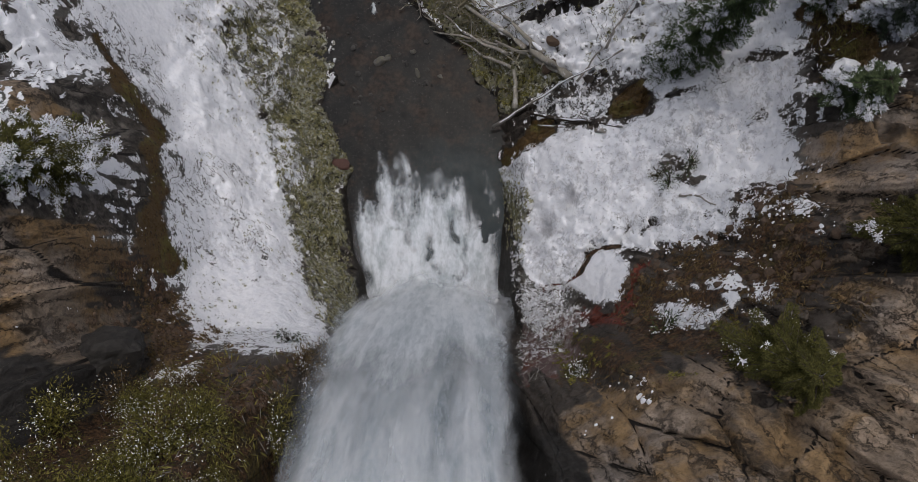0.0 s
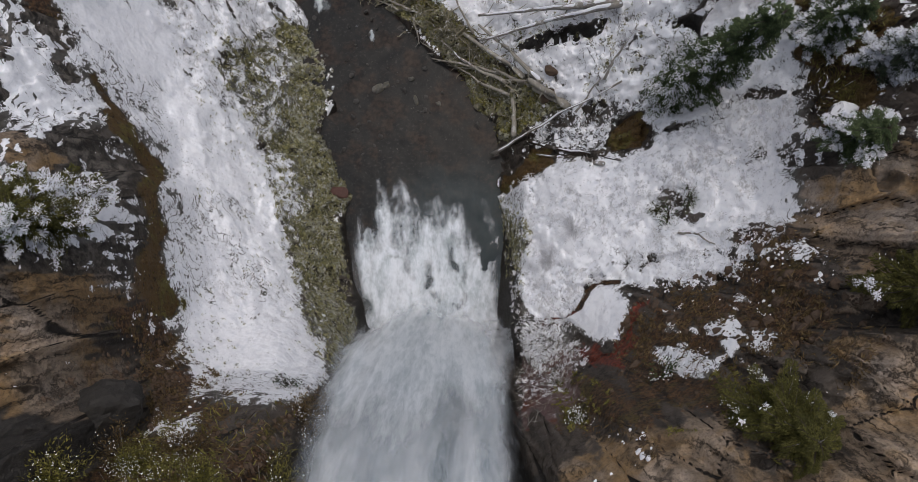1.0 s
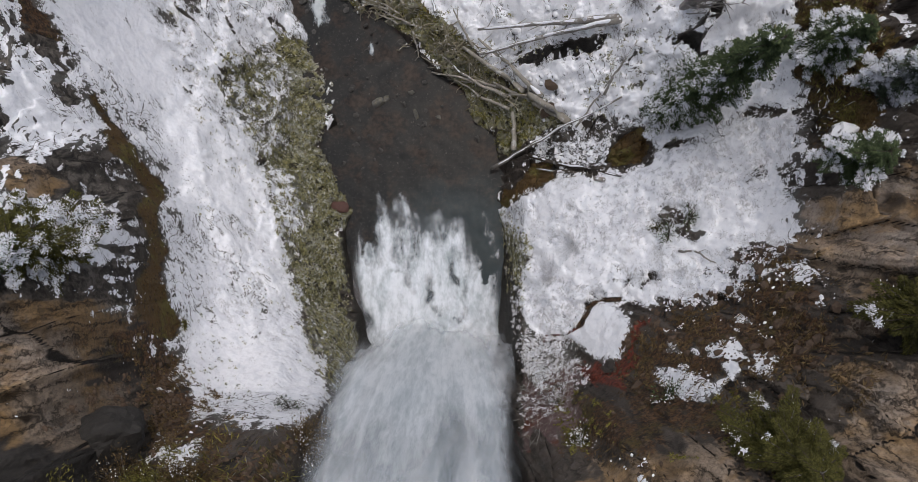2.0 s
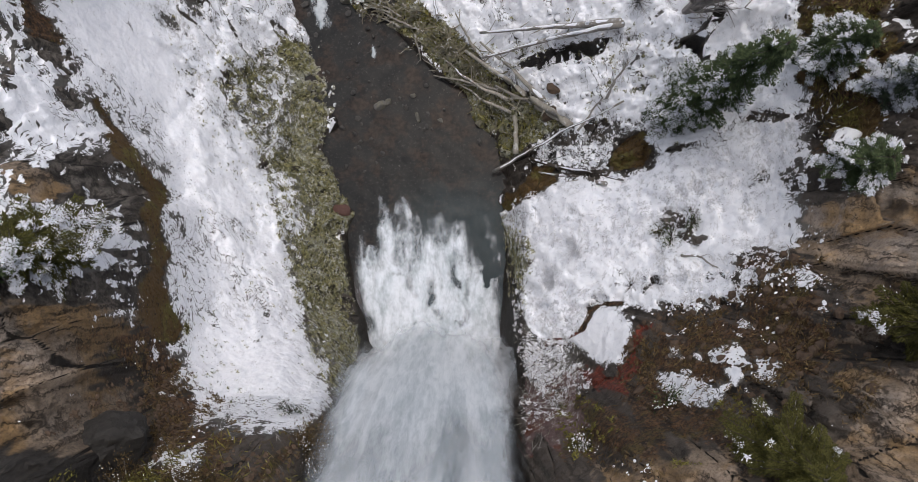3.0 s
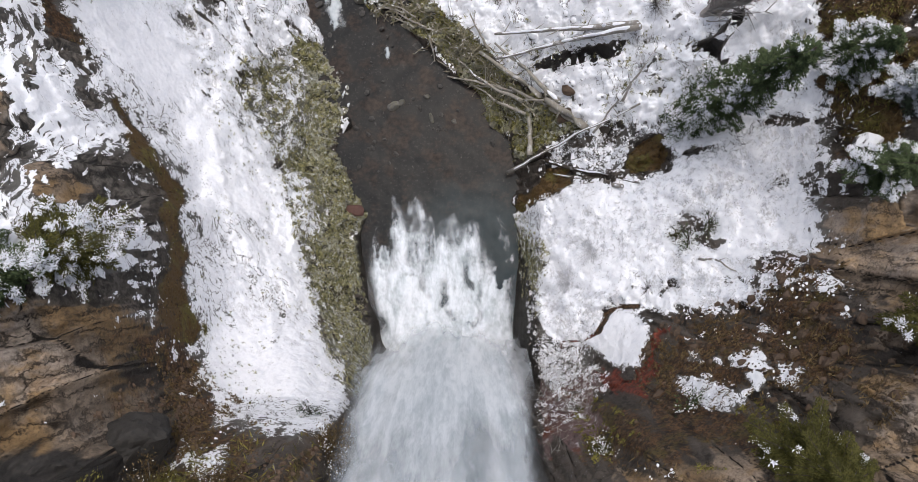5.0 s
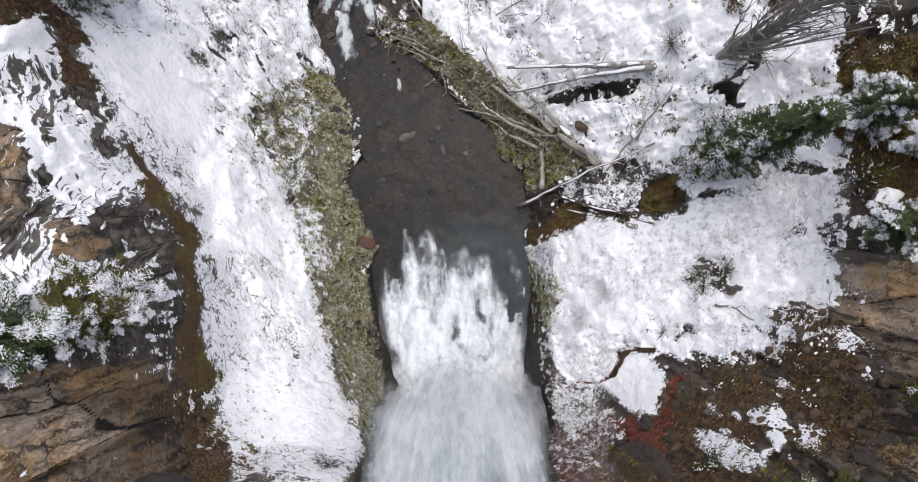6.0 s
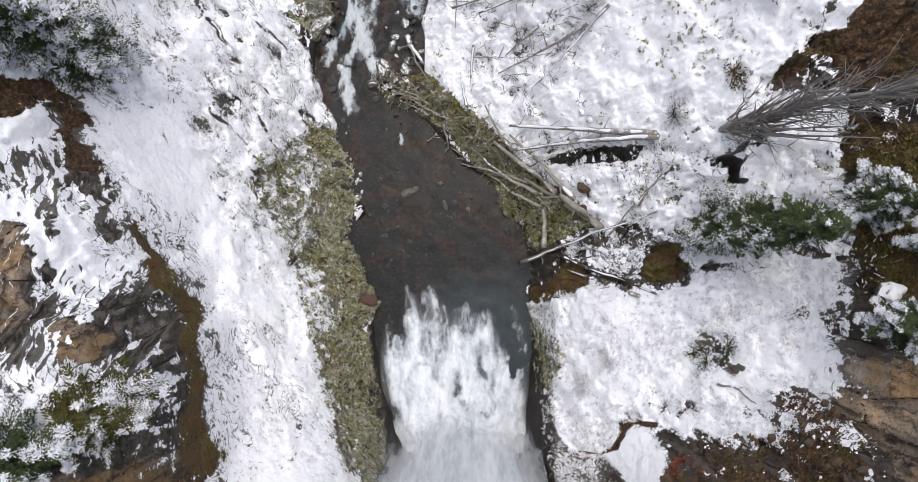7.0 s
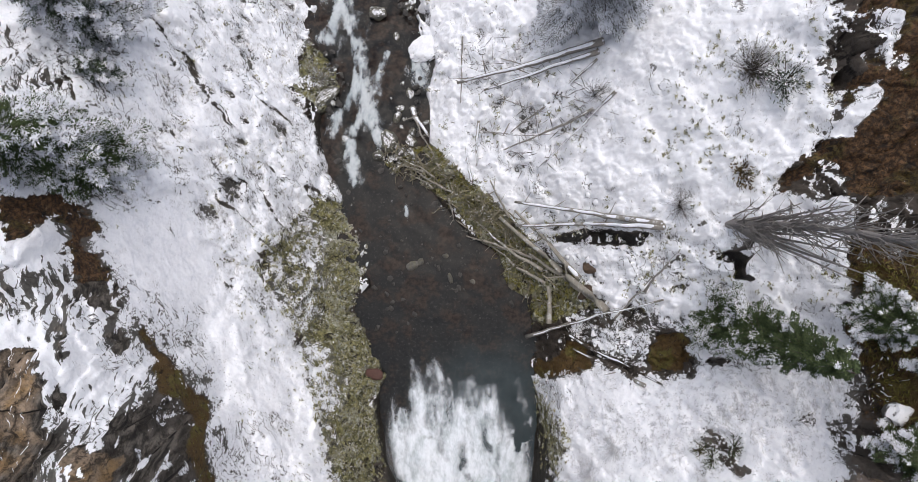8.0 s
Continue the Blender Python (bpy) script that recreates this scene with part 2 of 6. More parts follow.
    lie = k.math("ADD", k.layer("snow"), k.math("ADD", bite, k.math("MULTIPLY", k.math("SUBTRACT", patchy, 0.55), k.math("SUBTRACT", 0.8, k.math("MULTIPLY", k.layer("bedded"), 0.5)))))
    curl = k.math("ABSOLUTE", k.math("SUBTRACT", k.noise(0.95, 4, 0.56, 1.7, k.stretched(1.2, 0.8, 1.0, 0.5)), 0.5))
    curl = k.math("MULTIPLY", k.math("SUBTRACT", 1.0, k.step(curl, 0.006, 0.018)), k.step(k.math("SUBTRACT", k.noise(0.45, 3), k.math("MULTIPLY", k.layer("snow"), 0.58)), 0.08, 0.14))
    snow_on = k.math("MULTIPLY", k.step(lie, 0.37, 0.41), k.math("SUBTRACT", 1.0, curl))
    white = k.mix(k.step(fine, 0.25, 0.6), (0.79, 0.798, 0.84), SNOW_WHITE)
    white = k.mix(k.math("MULTIPLY", k.step(k.noise(1.7, 5, 0.62, 0.8), 0.5, 0.72), 0.6), white, (0.66, 0.68, 0.735))
    fibre = k.noise(5.5, 5, 0.7, 1.2, k.stretched(1.5, 0.7, 1.0, 0.25))
    dusted = k.math("ADD", fibre, k.math("MULTIPLY_ADD", k.layer("thin"), 0.5, k.math("MULTIPLY", k.math("SUBTRACT", k.noise(1.4, 5, 0.65, 0.6), 0.5), 0.9)))
    white = k.mix(k.math("MULTIPLY", k.step(dusted, 0.6, 0.9), 0.75), white, k.mix(fine, (0.2, 0.185, 0.17), (0.5, 0.49, 0.5)))
    colour = k.mix(snow_on, cover, white)
    rough = k.math("MULTIPLY_ADD", snow_on, 0.12, 0.72)
    lump = k.math("ADD", k.math("MULTIPLY", fine, k.math("MULTIPLY_ADD", snow_on, -0.3, 0.75)), k.math("ADD", k.math("MULTIPLY", snow_on, 0.25), k.math("MULTIPLY", grit, 0.15)))
    lump = k.math("ADD", lump, k.math("MULTIPLY", k.math("SUBTRACT", layered, k.math("ADD", open_joint, k.math("MULTIPLY", split, 0.6))), k.math("SUBTRACT", 0.7, k.math("MULTIPLY", snow_on, 0.7))))
    swell = k.bump(k.noise(1.5, 2, 0.42, 0.3, k.stretched(1.2, 0.85, 1.0, 0.3)), 0.42, 0.42)
    return k.surface(colour, rough, k.bump(lump, 0.9, 0.12, swell), specular=0.25)


def water_material():
    k = Nodes("stream_water")
    fine, mid = k.noise(4.0, 5), k.noise(0.6, 4)
    bed = k.mix(fine, (0.006, 0.007, 0.008), (0.02, 0.02, 0.021))
    bed = k.mix(k.step(k.noise(5.5, 5, 0.65), 0.54, 0.7), bed, (0.042, 0.04, 0.039))
    bed = k.mix(k.step(k.noise(0.5, 5, 0.6), 0.46, 0.62), bed, k.mix(k.step(fine, 0.35, 0.65), (0.014, 0.01, 0.009), (0.036, 0.025, 0.02)))
    milky = k.mix(mid, (0.014, 0.02, 0.024), (0.06, 0.08, 0.088))
    colour = k.mix(k.math("MULTIPLY", k.layer("aerated"), 0.8), bed, milky)
    return k.surface(colour, 0.16, k.bump(k.noise(2.5, 4, 0.6, 0.6), 0.08, 0.05), specular=0.08)


def white_water(name, lo, hi, along, dense=1.0, grey=0.0, grain=5.0, bright=(0.86, 0.88, 0.9), broken=1.0, relief=0.1, down=0.4):
    """Falling or boiling water: white where it is dense, with gaps that let the rest show."""
    k = Nodes(name)
    coarse = k.noise(0.9, 5, 0.6, 0.5, k.stretched(1.0, along, down))
    fine = k.noise(grain, 6, 0.72, 0.4, k.stretched(1.0, along * 1.3, down * 1.3))
    body = k.math("ADD", k.layer("body"), k.math("ADD", k.math("MULTIPLY", k.math("SUBTRACT", coarse, 0.5), 0.9 * broken), k.math("MULTIPLY", k.math("SUBTRACT", fine, 0.5), 0.7 * broken)))
    thick = k.step(body, lo, hi)
    tone = k.step(k.math("ADD", coarse, k.math("MULTIPLY", fine, 0.8)), 0.6, 1.1)
    colour = k.mix(tone, (0.58 - grey, 0.64 - grey, 0.68 - grey), bright)
    return k.surface(colour, 0.6, k.bump(k.math("ADD", coarse, k.math("MULTIPLY", fine, 0.6)), relief, 0.12), alpha=k.math("MULTIPLY", thick, dense), specular=0.2)


GROUND = ground_material()
WATER = water_material()
CURTAIN = white_water("falling_water", 0.0, 1.05, 0.3, 1.0, 0.36, 7.5, (0.78, 0.8, 0.825), 1.0, 0.2, 0.075)
SPRAY = white_water("water_spray", -0.1, 1.4, 0.5, 0.45, 0.08, 2.4, (0.76, 0.78, 0.81), 0.7, 0.03, 0.08)
FOAM = white_water("foaming_water", -0.15, 1.25, 0.4, 0.95, 0.1, 3.6, (0.79, 0.82, 0.88), 1.0, 0.05)
MIST = white_water("plunge_mist", 0.0, 1.5, 0.5, 0.9, 0.1, 4.2, (0.77, 0.8, 0.83), 0.75, 0.06, 0.08)
RIFFLE = white_water("riffle_foam", 0.05, 1.2, 0.55, 0.62, 0.12, 3.6, (0.78, 0.82, 0.85), 1.5)


def wood_material(name, dark, light, frost=0.3):
    k = Nodes(name)
    grain = k.noise(9.0, 5, 0.65, 0.3, k.stretched(1.0, 0.35, 1.0))
    colour = k.mix(grain, dark, light)
    colour = k.mix(k.math("MULTIPLY", k.random(), 0.5), colour, dark)
    colour = k.mix(k.math("MULTIPLY", k.step(k.noise(3.0, 4), 0.56, 0.66), frost), colour, (0.75, 0.76, 0.8))
    return k.surface(colour, 0.85, k.bump(grain, 0.6, 0.03), specular=0.2)


def leaf_material(name, dark, light, frost=0.0):
    k = Nodes(name)
    colour = k.mix(k.island(), dark, light)
    colour = k.mix(k.math("MULTIPLY", k.step(k.noise(1.6, 3), 0.45, 0.65), 0.5), colour, dark)
    if frost:
        colour = k.mix(k.math("MULTIPLY", k.step(k.noise(2.6, 4), 0.52, 0.62), frost), colour, (0.72, 0.74, 0.78))
    return k.surface(colour, 0.7, specular=0.2)


def stone_material(name, dark, light, capped=0.0, moss=0.0):
    """Stone, with snow or moss on what faces up."""
    k = Nodes(name)
    fine = k.noise(6.0, 6, 0.65)
    colour = k.mix(fine, dark, light)
    colour = k.mix(k.math("MULTIPLY", k.random(), 0.4), colour, dark)
    if moss:
        colour = k.mix(k.math("MULTIPLY", k.step(k.noise(2.2, 5, 0.6), 0.42, 0.6), moss), colour, (0.13, 0.125, 0.045))
    if capped:
        up = k.n.new("ShaderNodeSeparateXYZ")
        k.l.new(k.n.new("ShaderNodeNewGeometry").outputs["Normal"], up.inputs[0])
        lie = k.math("ADD", up.outputs[2], k.math("MULTIPLY", k.math("SUBTRACT", k.noise(4.6, 6, 0.7), 0.5), 1.5))
        colour = k.mix(k.math("MULTIPLY", k.step(lie, 1.05 - capped, 1.4 - capped), 0.9), colour, SNOW_WHITE)
    return k.surface(colour, 0.75, k.bump(fine, 0.8, 0.05), specular=0.3)


def snow_material():
    k = Nodes("lying_snow")
    fine = k.noise(6.0, 5, 0.6)
    return k.surface(k.mix(fine, (0.74, 0.75, 0.81), SNOW_WHITE), 0.8, k.bump(fine, 0.6, 0.06), specular=0.2)


BARK = wood_material("bark", (0.03, 0.023, 0.018), (0.11, 0.09, 0.07), 0.2)
DEADWOOD = wood_material("weathered_wood", (0.13, 0.115, 0.1), (0.36, 0.34, 0.31), 0.35)
DRIFTWOOD = wood_material("driftwood", (0.09, 0.075, 0.045), (0.33, 0.3, 0.22), 0.45)
TWIG = wood_material("bare_twigs", (0.035, 0.028, 0.022), (0.12, 0.1, 0.085), 0.0)
STRAW = leaf_material("dead_grass", (0.05, 0.03, 0.013), (0.19, 0.135, 0.065), 0.0)
NEEDLES = leaf_material("needles", (0.03, 0.047, 0.02), (0.11, 0.14, 0.06))
NEEDLES_DARK = leaf_material("dark_needles", (0.025, 0.036, 0.022), (0.1, 0.125, 0.075), 0.5)
NEEDLES_FROST = leaf_material("frosted_needles", (0.1, 0.108, 0.095), (0.4, 0.41, 0.4), 0.9)
NEEDLES_OLIVE = leaf_material("olive_needles", (0.03, 0.028, 0.007), (0.125, 0.118, 0.03))
HEATHER = leaf_material("yellow_green_shrub", (0.06, 0.053, 0.012), (0.25, 0.225, 0.06))
FROST_STRAW = leaf_material("frosted_straw", (0.22, 0.2, 0.16), (0.62, 0.61, 0.58))
FROST_MOSS = leaf_material("frosted_moss", (0.045, 0.042, 0.016), (0.4, 0.375, 0.21), 0.4)
FROSTED = leaf_material("frosted_stems", (0.5, 0.5, 0.52), (0.8, 0.8, 0.84))
SNOW = snow_material()
STONE = stone_material("grey_stone", (0.05, 0.046, 0.042), (0.2, 0.19, 0.175), 0.0, 0.3)
STONE_MOSSY = stone_material("mossy_stone", (0.022, 0.02, 0.014), (0.26, 0.245, 0.19), 0.0, 0.6)
STONE_FROST = stone_material("frosted_stone", (0.03, 0.028, 0.024), (0.2, 0.19, 0.165), 0.3, 0.35)
STONE_RED = stone_material("red_stone", (0.05, 0.026, 0.022), (0.14, 0.07, 0.056))
STONE_COVERED = stone_material("snow_covered_stone", (0.05, 0.046, 0.042), (0.17, 0.16, 0.15), 0.95)
STONE_BROWN = stone_material("brown_stone", (0.022, 0.016, 0.012), (0.16, 0.105, 0.07))
SILVERWOOD = wood_material("silvery_driftwood", (0.12, 0.105, 0.085), (0.5, 0.47, 0.41), 0.3)
GREYBARK = wood_material("grey_bark", (0.17, 0.155, 0.145), (0.42, 0.39, 0.37), 0.0)
STONE_DARK = stone_material("dark_boulder_stone", (0.01, 0.009, 0.009), (0.05, 0.045, 0.04))
STONE_WET = stone_material("wet_stone", (0.02, 0.019, 0.018), (0.12, 0.112, 0.105))

# ---- the lie of the land ----
# cross-sections of the gorge: (y, left bank outwards, right bank outwards), nodes (x, z)
SECTIONS = []


def section(y, left, right):
    SECTIONS.append((y, sorted(left + right)))


section(-60, [(-7, 30), (-14, 33), (-40, 38)], [(3, 30), (10, 33), (40, 38)])
section(-9, [(-5, 28.4), (-7, 30), (-13, 31.5), (-40, 36)], [(2, 28.4), (4, 29), (10, 31), (40, 36)])
section(-6, [(-4.6, 26), (-6.2, 28), (-10, 29), (-14, 30), (-40, 35)], [(1.6, 26), (3.2, 26), (6, 27.5), (12, 29), (40, 34)])
section(-4, [(-4.6, 16), (-5.2, 22), (-7, 26), (-11, 20), (-13, 25), (-40, 34)], [(2.2, 15), (3.4, 19), (5, 22.5), (9, 26), (14, 27.5), (40, 34)])
section(-2.4, [(-5.2, 7), (-5.6, 16), (-6.3, 21), (-8.5, 20.4), (-11.3, 18), (-12.3, 23), (-15, 26), (-40, 34)], [(2.8, 6), (3.6, 9), (4.8, 11.5), (5.6, 20), (8.7, 24.2), (12, 25), (40, 34)])
section(-1.9, [(-5.4, 4), (-5.9, 12.6), (-8, 14), (-10.4, 14.4), (-12.2, 20), (-13, 23), (-40, 34)], [(2.6, 4), (3.3, 8), (5.2, 11), (6.4, 17), (8.8, 21.6), (12.3, 24), (40, 34)])
section(-0.5, [(-5.8, 1), (-6.4, 6), (-8, 11.5), (-10.8, 12), (-12.3, 14), (-12.9, 20), (-13.2, 22), (-40, 34)], [(2.4, 1), (3, 7.5), (5.6, 8.8), (8.8, 17.5), (10.5, 20.5), (12.5, 22.8), (40, 34)])
section(2, [(-6.2, 0), (-7.2, 2.5), (-9.6, 8), (-12, 10.5), (-12.8, 14.5), (-13.3, 20.5), (-17, 24), (-40, 34)], [(2.6, 0), (3.1, 5.5), (7.2, 9.8), (9, 12), (11.2, 15.5), (12.5, 19.5), (15, 24), (40, 34)])
section(5, [(-6.4, 0), (-7.8, 2), (-11, 7), (-13.1, 9.5), (-13.7, 16), (-14, 21), (-18, 23), (-40, 33)], [(2.9, 0), (3.5, 5), (5, 7), (10.5, 11.4), (13, 14), (14.2, 18), (17, 22), (40, 32)])
section(7.5, [(-6.9, 0), (-9, 2.5), (-12.5, 7.8), (-14.1, 9.2), (-14.5, 13), (-15.1, 18.5), (-18, 21), (-40, 32)], [(2.8, 0), (3.6, 4), (5.9, 7), (12, 12.4), (13.4, 14), (14.6, 17.5), (20, 22), (40, 31)])
section(10.5, [(-7.6, 0), (-10.5, 2), (-13.4, 7.8), (-14.9, 9.4), (-15.8, 13), (-17.4, 18.4), (-40, 31)], [(2.2, 0), (3.8, 1.6), (6.6, 4.6), (9, 7), (12.5, 12), (14.8, 15.8), (20, 20), (40, 30)])
section(14.5, [(-8.2, 0), (-10.5, 0.9), (-13.5, 5.6), (-15.5, 8.6), (-17.3, 13), (-18.6, 17.5), (-40, 30)], [(1, 0), (2.4, 1.2), (5.5, 4.2), (10.4, 9.3), (12.5, 11.3), (15, 15.6), (20, 19), (40, 30)])
section(19, [(-9.4, -0.2), (-10.6, 0.5), (-13.8, 5), (-16.3, 9.2), (-18, 12), (-19, 16), (-40, 29)], [(-4.2, -0.2), (-2.6, 0.7), (1, 2), (3.4, 3.8), (9, 9.6), (11.7, 12), (14.2, 14), (20, 19), (40, 29)])
section(25, [(-10.6, -0.4), (-11.6, 0.7), (-13.2, 2.9), (-16.5, 7), (-20, 12), (-40, 28)], [(-4.2, -0.4), (-2.8, 1.2), (3, 4.8), (7, 8.2), (11.6, 12.5), (15, 16), (40, 29)])
section(33, [(-12, -1), (-13.2, 0.6), (-16, 5), (-21, 11), (-40, 26)], [(-5, -1), (-3.4, 1), (5, 6), (12, 11), (40, 28)])
section(60, [(-11, -3.5), (-18, 4), (-40, 22)], [(-4, -3.5), (6, 5), (40, 26)])

XS = np.linspace(-40, 40, 801)
YS = np.linspace(-60, 60, 1201)


def smoothed(a, n):
    k = np.ones(n) / n
    pad = np.pad(a, (n // 2, n - 1 - n // 2), mode="edge")
    return np.convolve(pad, k, "valid")


def height_table():
    """Heights on a 0.1 m grid, eased between the cross-sections."""
    rows = []
    for y, nodes in SECTIONS:
        x, z = zip(*nodes)
        rows.append(smoothed(np.interp(XS, x, z), 7))
    rows, ys = np.array(rows), np.array([s[0] for s in SECTIONS])
    table = np.stack([np.interp(YS, ys, rows[:, i]) for i in range(len(XS))])
    return np.stack([smoothed(c, 9) for c in table])


TABLE = height_table()


def base_height(x, y):
    """Height of the bare ground, without its fine relief."""
    x, y = np.asarray(x, float), np.asarray(y, float)
    u = np.clip((x + 40) / 0.1, 0, len(XS) - 1.001)
    v = np.clip((y + 60) / 0.1, 0, len(YS) - 1.001)
    i, j = u.astype(int), v.astype(int)
    u, v = u - i, v - j
    return (TABLE[i, j] * (1 - u) * (1 - v) + TABLE[i + 1, j] * u * (1 - v) + TABLE[i, j + 1] * (1 - u) * v + TABLE[i + 1, j + 1] * u * v)


# ---- plan outlines of what covers the ground ----
def stream_left(y):
    return np.interp(y, (-12, -6, -2.4, 0.2, 3.5, 6, 7.7, 10, 12.2, 13.2, 14.9, 16.4, 17.8, 18.6, 20.2, 22.1, 24, 25.9, 27.8, 29.4, 31.7, 60, 90), (-5.2, -4.8, -5.2, -6.1, -6.9, -7.2, -6.6, -8, -8.7, -7.7, -7.9, -8.4, -9.3, -9.1, -10.3, -11.1, -11, -9.7, -10.5, -12, -11.4, -11, -11))


def stream_right(y):
    return np.interp(y, (-12, -6, -2.4, 0, 2.8, 5.7, 7.8, 10.8, 12.4, 13, 14.3, 15.5, 16.3, 17.8, 19.1, 19.8, 20.4, 21.4, 22.1, 24, 26.3, 27.5, 29, 30.5, 31.7, 60, 90), (2, 1.8, 2.6, 3.3, 3.3, 3, 2.4, 2.6, 2.4, 1.1, 0.7, 0.3, -1.1, -2.5, -3.7, -4.8, -6.4, -6.8, -4.4, -4.3, -4, -3.6, -4.2, -4.6, -5.3, -4, -4))


MOSS_BANK = [(-5.8, -2.2), (-7.3, -0.5), (-8.6, 1.7), (-9.6, 4.1), (-10.1, 6.1), (-10.8, 8.8), (-11.6, 10.5), (-12.1, 11.7), (-12.8, 13.1), (-13.4, 14.2), (-12.9, 15.8), (-12.1, 17.4), (-10.9, 18.7), (-9.5, 18.7), (-9.2, 17.6), (-8.1, 16.1), (-7.9, 14.5), (-8.6, 12.2), (-8.8, 11.6), (-7.9, 10.4), (-7.4, 8.9), (-6.6, 7.7), (-7.4, 6.3), (-7, 4.2), (-6.4, 1.4), (-5.9, -0.5), (-5.5, -2), (-5.5, -2.5)]
GULLY = [(-16.2, 11.3), (-15.5, 9.6), (-14.7, 8.4), (-14.3, 7.4), (-13.6, 5.6), (-13.2, 3.6), (-12.8, 1.9), (-12.6, 0.8), (-12.3, 0.5), (-12.3, 1.3), (-12.7, 2.5), (-13.2, 4.6), (-13.6, 6.2), (-13.9, 7.1), (-14.4, 8.2), (-14.9, 9.4), (-15.6, 10.4), (-16.1, 11.5)]
EARTH_LEFT = [(-12.7, 1.2), (-12.4, 1), (-12, 0), (-11, -1.2), (-9.4, -2), (-7, -2.2), (-5.7, -2.3), (-5.5, -3), (-6.3, -2.6), (-11.1, -3), (-11.6, -1.9), (-12.6, -0.6), (-12.8, 0.3), (-12.9, 1.1)]
SNOW_BANK = [(-11.2, -2.6), (-11, -2.4), (-10.3, -2.6), (-9.2, -2.4), (-8.2, -2.4), (-7.9, -2.6), (-7.9, -2.8), (-10.8, -3.2)]
SNOW_SHELF = [(2.4, 7.7), (3.4, 8.1), (4.5, 8.5), (5.7, 9), (7, 8.5), (8, 8.6), (9.4, 8.7), (9.9, 9.4), (10.6, 9.4), (11.8, 9.8), (13.2, 10.5), (14.3, 9.8), (14.4, 9.2), (14, 8.4), (13.7, 7.5), (13.5, 6), (13.4, 5), (12.7, 3.8), (12, 3.3), (11.2, 2.4), (10.8, 1.9), (9.8, 1.8), (8.8, 1.7), (7.9, 1.9), (7, 2.2), (6.4, 1.9), (6, 1), (5.4, 0.4), (4, 0.5), (3.2, 1.6), (3.1, 3.5), (3.7, 4.2), (3.5, 5.5), (3, 6.3)]
SNOW_MOUND = [(6.1, 1.5), (6.8, 2.1), (7.6, 2), (7.8, 1), (7.5, 0.1), (7.0, -0.5), (6.4, -0.7), (5.9, -0.4), (5.7, 0.4)]
SNOW_CRACK = [(5.8, 0.9), (6.3, 1.8), (6.9, 2.2), (7.8, 2.2), (7.7, 2), (6.9, 2), (6.5, 1.7), (6, 0.8), (5.3, 0.3), (4.4, 0.2), (4.4, 0.3), (5.3, 0.4)]
FROST_EDGE = [(3.1, 3.5), (3.2, 1.5), (4, 0.4), (5.8, 0.4), (5.8, -0.4), (6, -1.1), (5.5, -1.8), (4.6, -2.3), (4.1, -2.7), (2.7, -3.4), (3.2, -1.9), (3, 0.4)]
RED_RING = [(7.2, 0.9), (8, 1.3), (8.7, 1.6), (8.5, 1.2), (8, 0.6), (7.3, -0.6), (6.4, -1.4), (5.8, -1.6), (5.5, -1), (6.2, -0.7), (6.5, -1), (7.3, -0)]
RED_STRIP = [(4.1, 0.2), (5.8, 0.6), (5.8, 0.2), (4.4, -0.3)]
RED_BANK = [(3.2, -2.1), (4.4, -0.8), (5.6, -0.8), (5.6, -1.4), (4.5, -2.8), (2.8, -3.8), (2.3, -4)]
PATCH_A = [(9.5, 0.4), (10.2, 0.7), (10.3, 0.1), (10, 0), (9.3, 0)]
PATCH_B = [(8.5, 0.5), (8.9, 0.5), (8.7, 0.1), (8.4, 0.1)]
PATCH_C = [(9.2, 0.4), (9.4, 0.4), (9.2, -0.1), (9, 0.1)]
PATCH_D = [(7.9, -0.6), (8.8, -0.2), (8.7, -0.5), (9.4, -0.4), (9.5, -0), (9.9, -0), (10.1, -0.2), (9.7, -0.8), (9.1, -1.1), (8.3, -1.3), (8, -1.2), (7.7, -1)]
PATCH_E = [(10.7, 1.5), (11.2, 1.8), (11.1, 1.3), (10.6, 1.2)]
PATCH_F = [(12.4, 2), (12.8, 2.4), (12.6, 1.8), (12.2, 1.7)]
PATCH_G = [(10.5, 0.2), (10.8, 0.2), (10.3, -0.4), (10.1, -0.4)]
SNOW_BITS = [(5.4, -2.9), (5.9, -2.7), (6.1, -3.3), (5.8, -3.5), (5.2, -3.3)]
EARTH_RIGHT = [(7.8, 1.4), (10.7, 1.8), (11.9, 3.1), (12.9, 4), (13.3, 2.8), (12.5, 1), (11.6, 0.2), (10.8, -0.3), (9.6, -0.9), (7.6, -1.6), (7, -1.5), (7.2, -0.8), (7.8, 0.1)]
EARTH_LOW = [(4.5, -2.3), (5.8, -1.6), (7.3, -0.8), (7.6, -1.6), (9.6, -0.9), (10.7, -0.3), (9.5, -2), (3.6, -3.6)]
BROWN_HOLE = [(8, 9.7), (8.8, 10.7), (9.5, 10.9), (9.8, 9.7), (9.5, 9.1), (8.8, 8.9), (7.9, 8.8)]
HOLE_STONES = [(5.5, 11.9), (7.8, 12.2), (9.7, 11.5), (9.8, 9.7), (7.9, 8.9), (5.8, 9.8), (4.5, 10.4)]
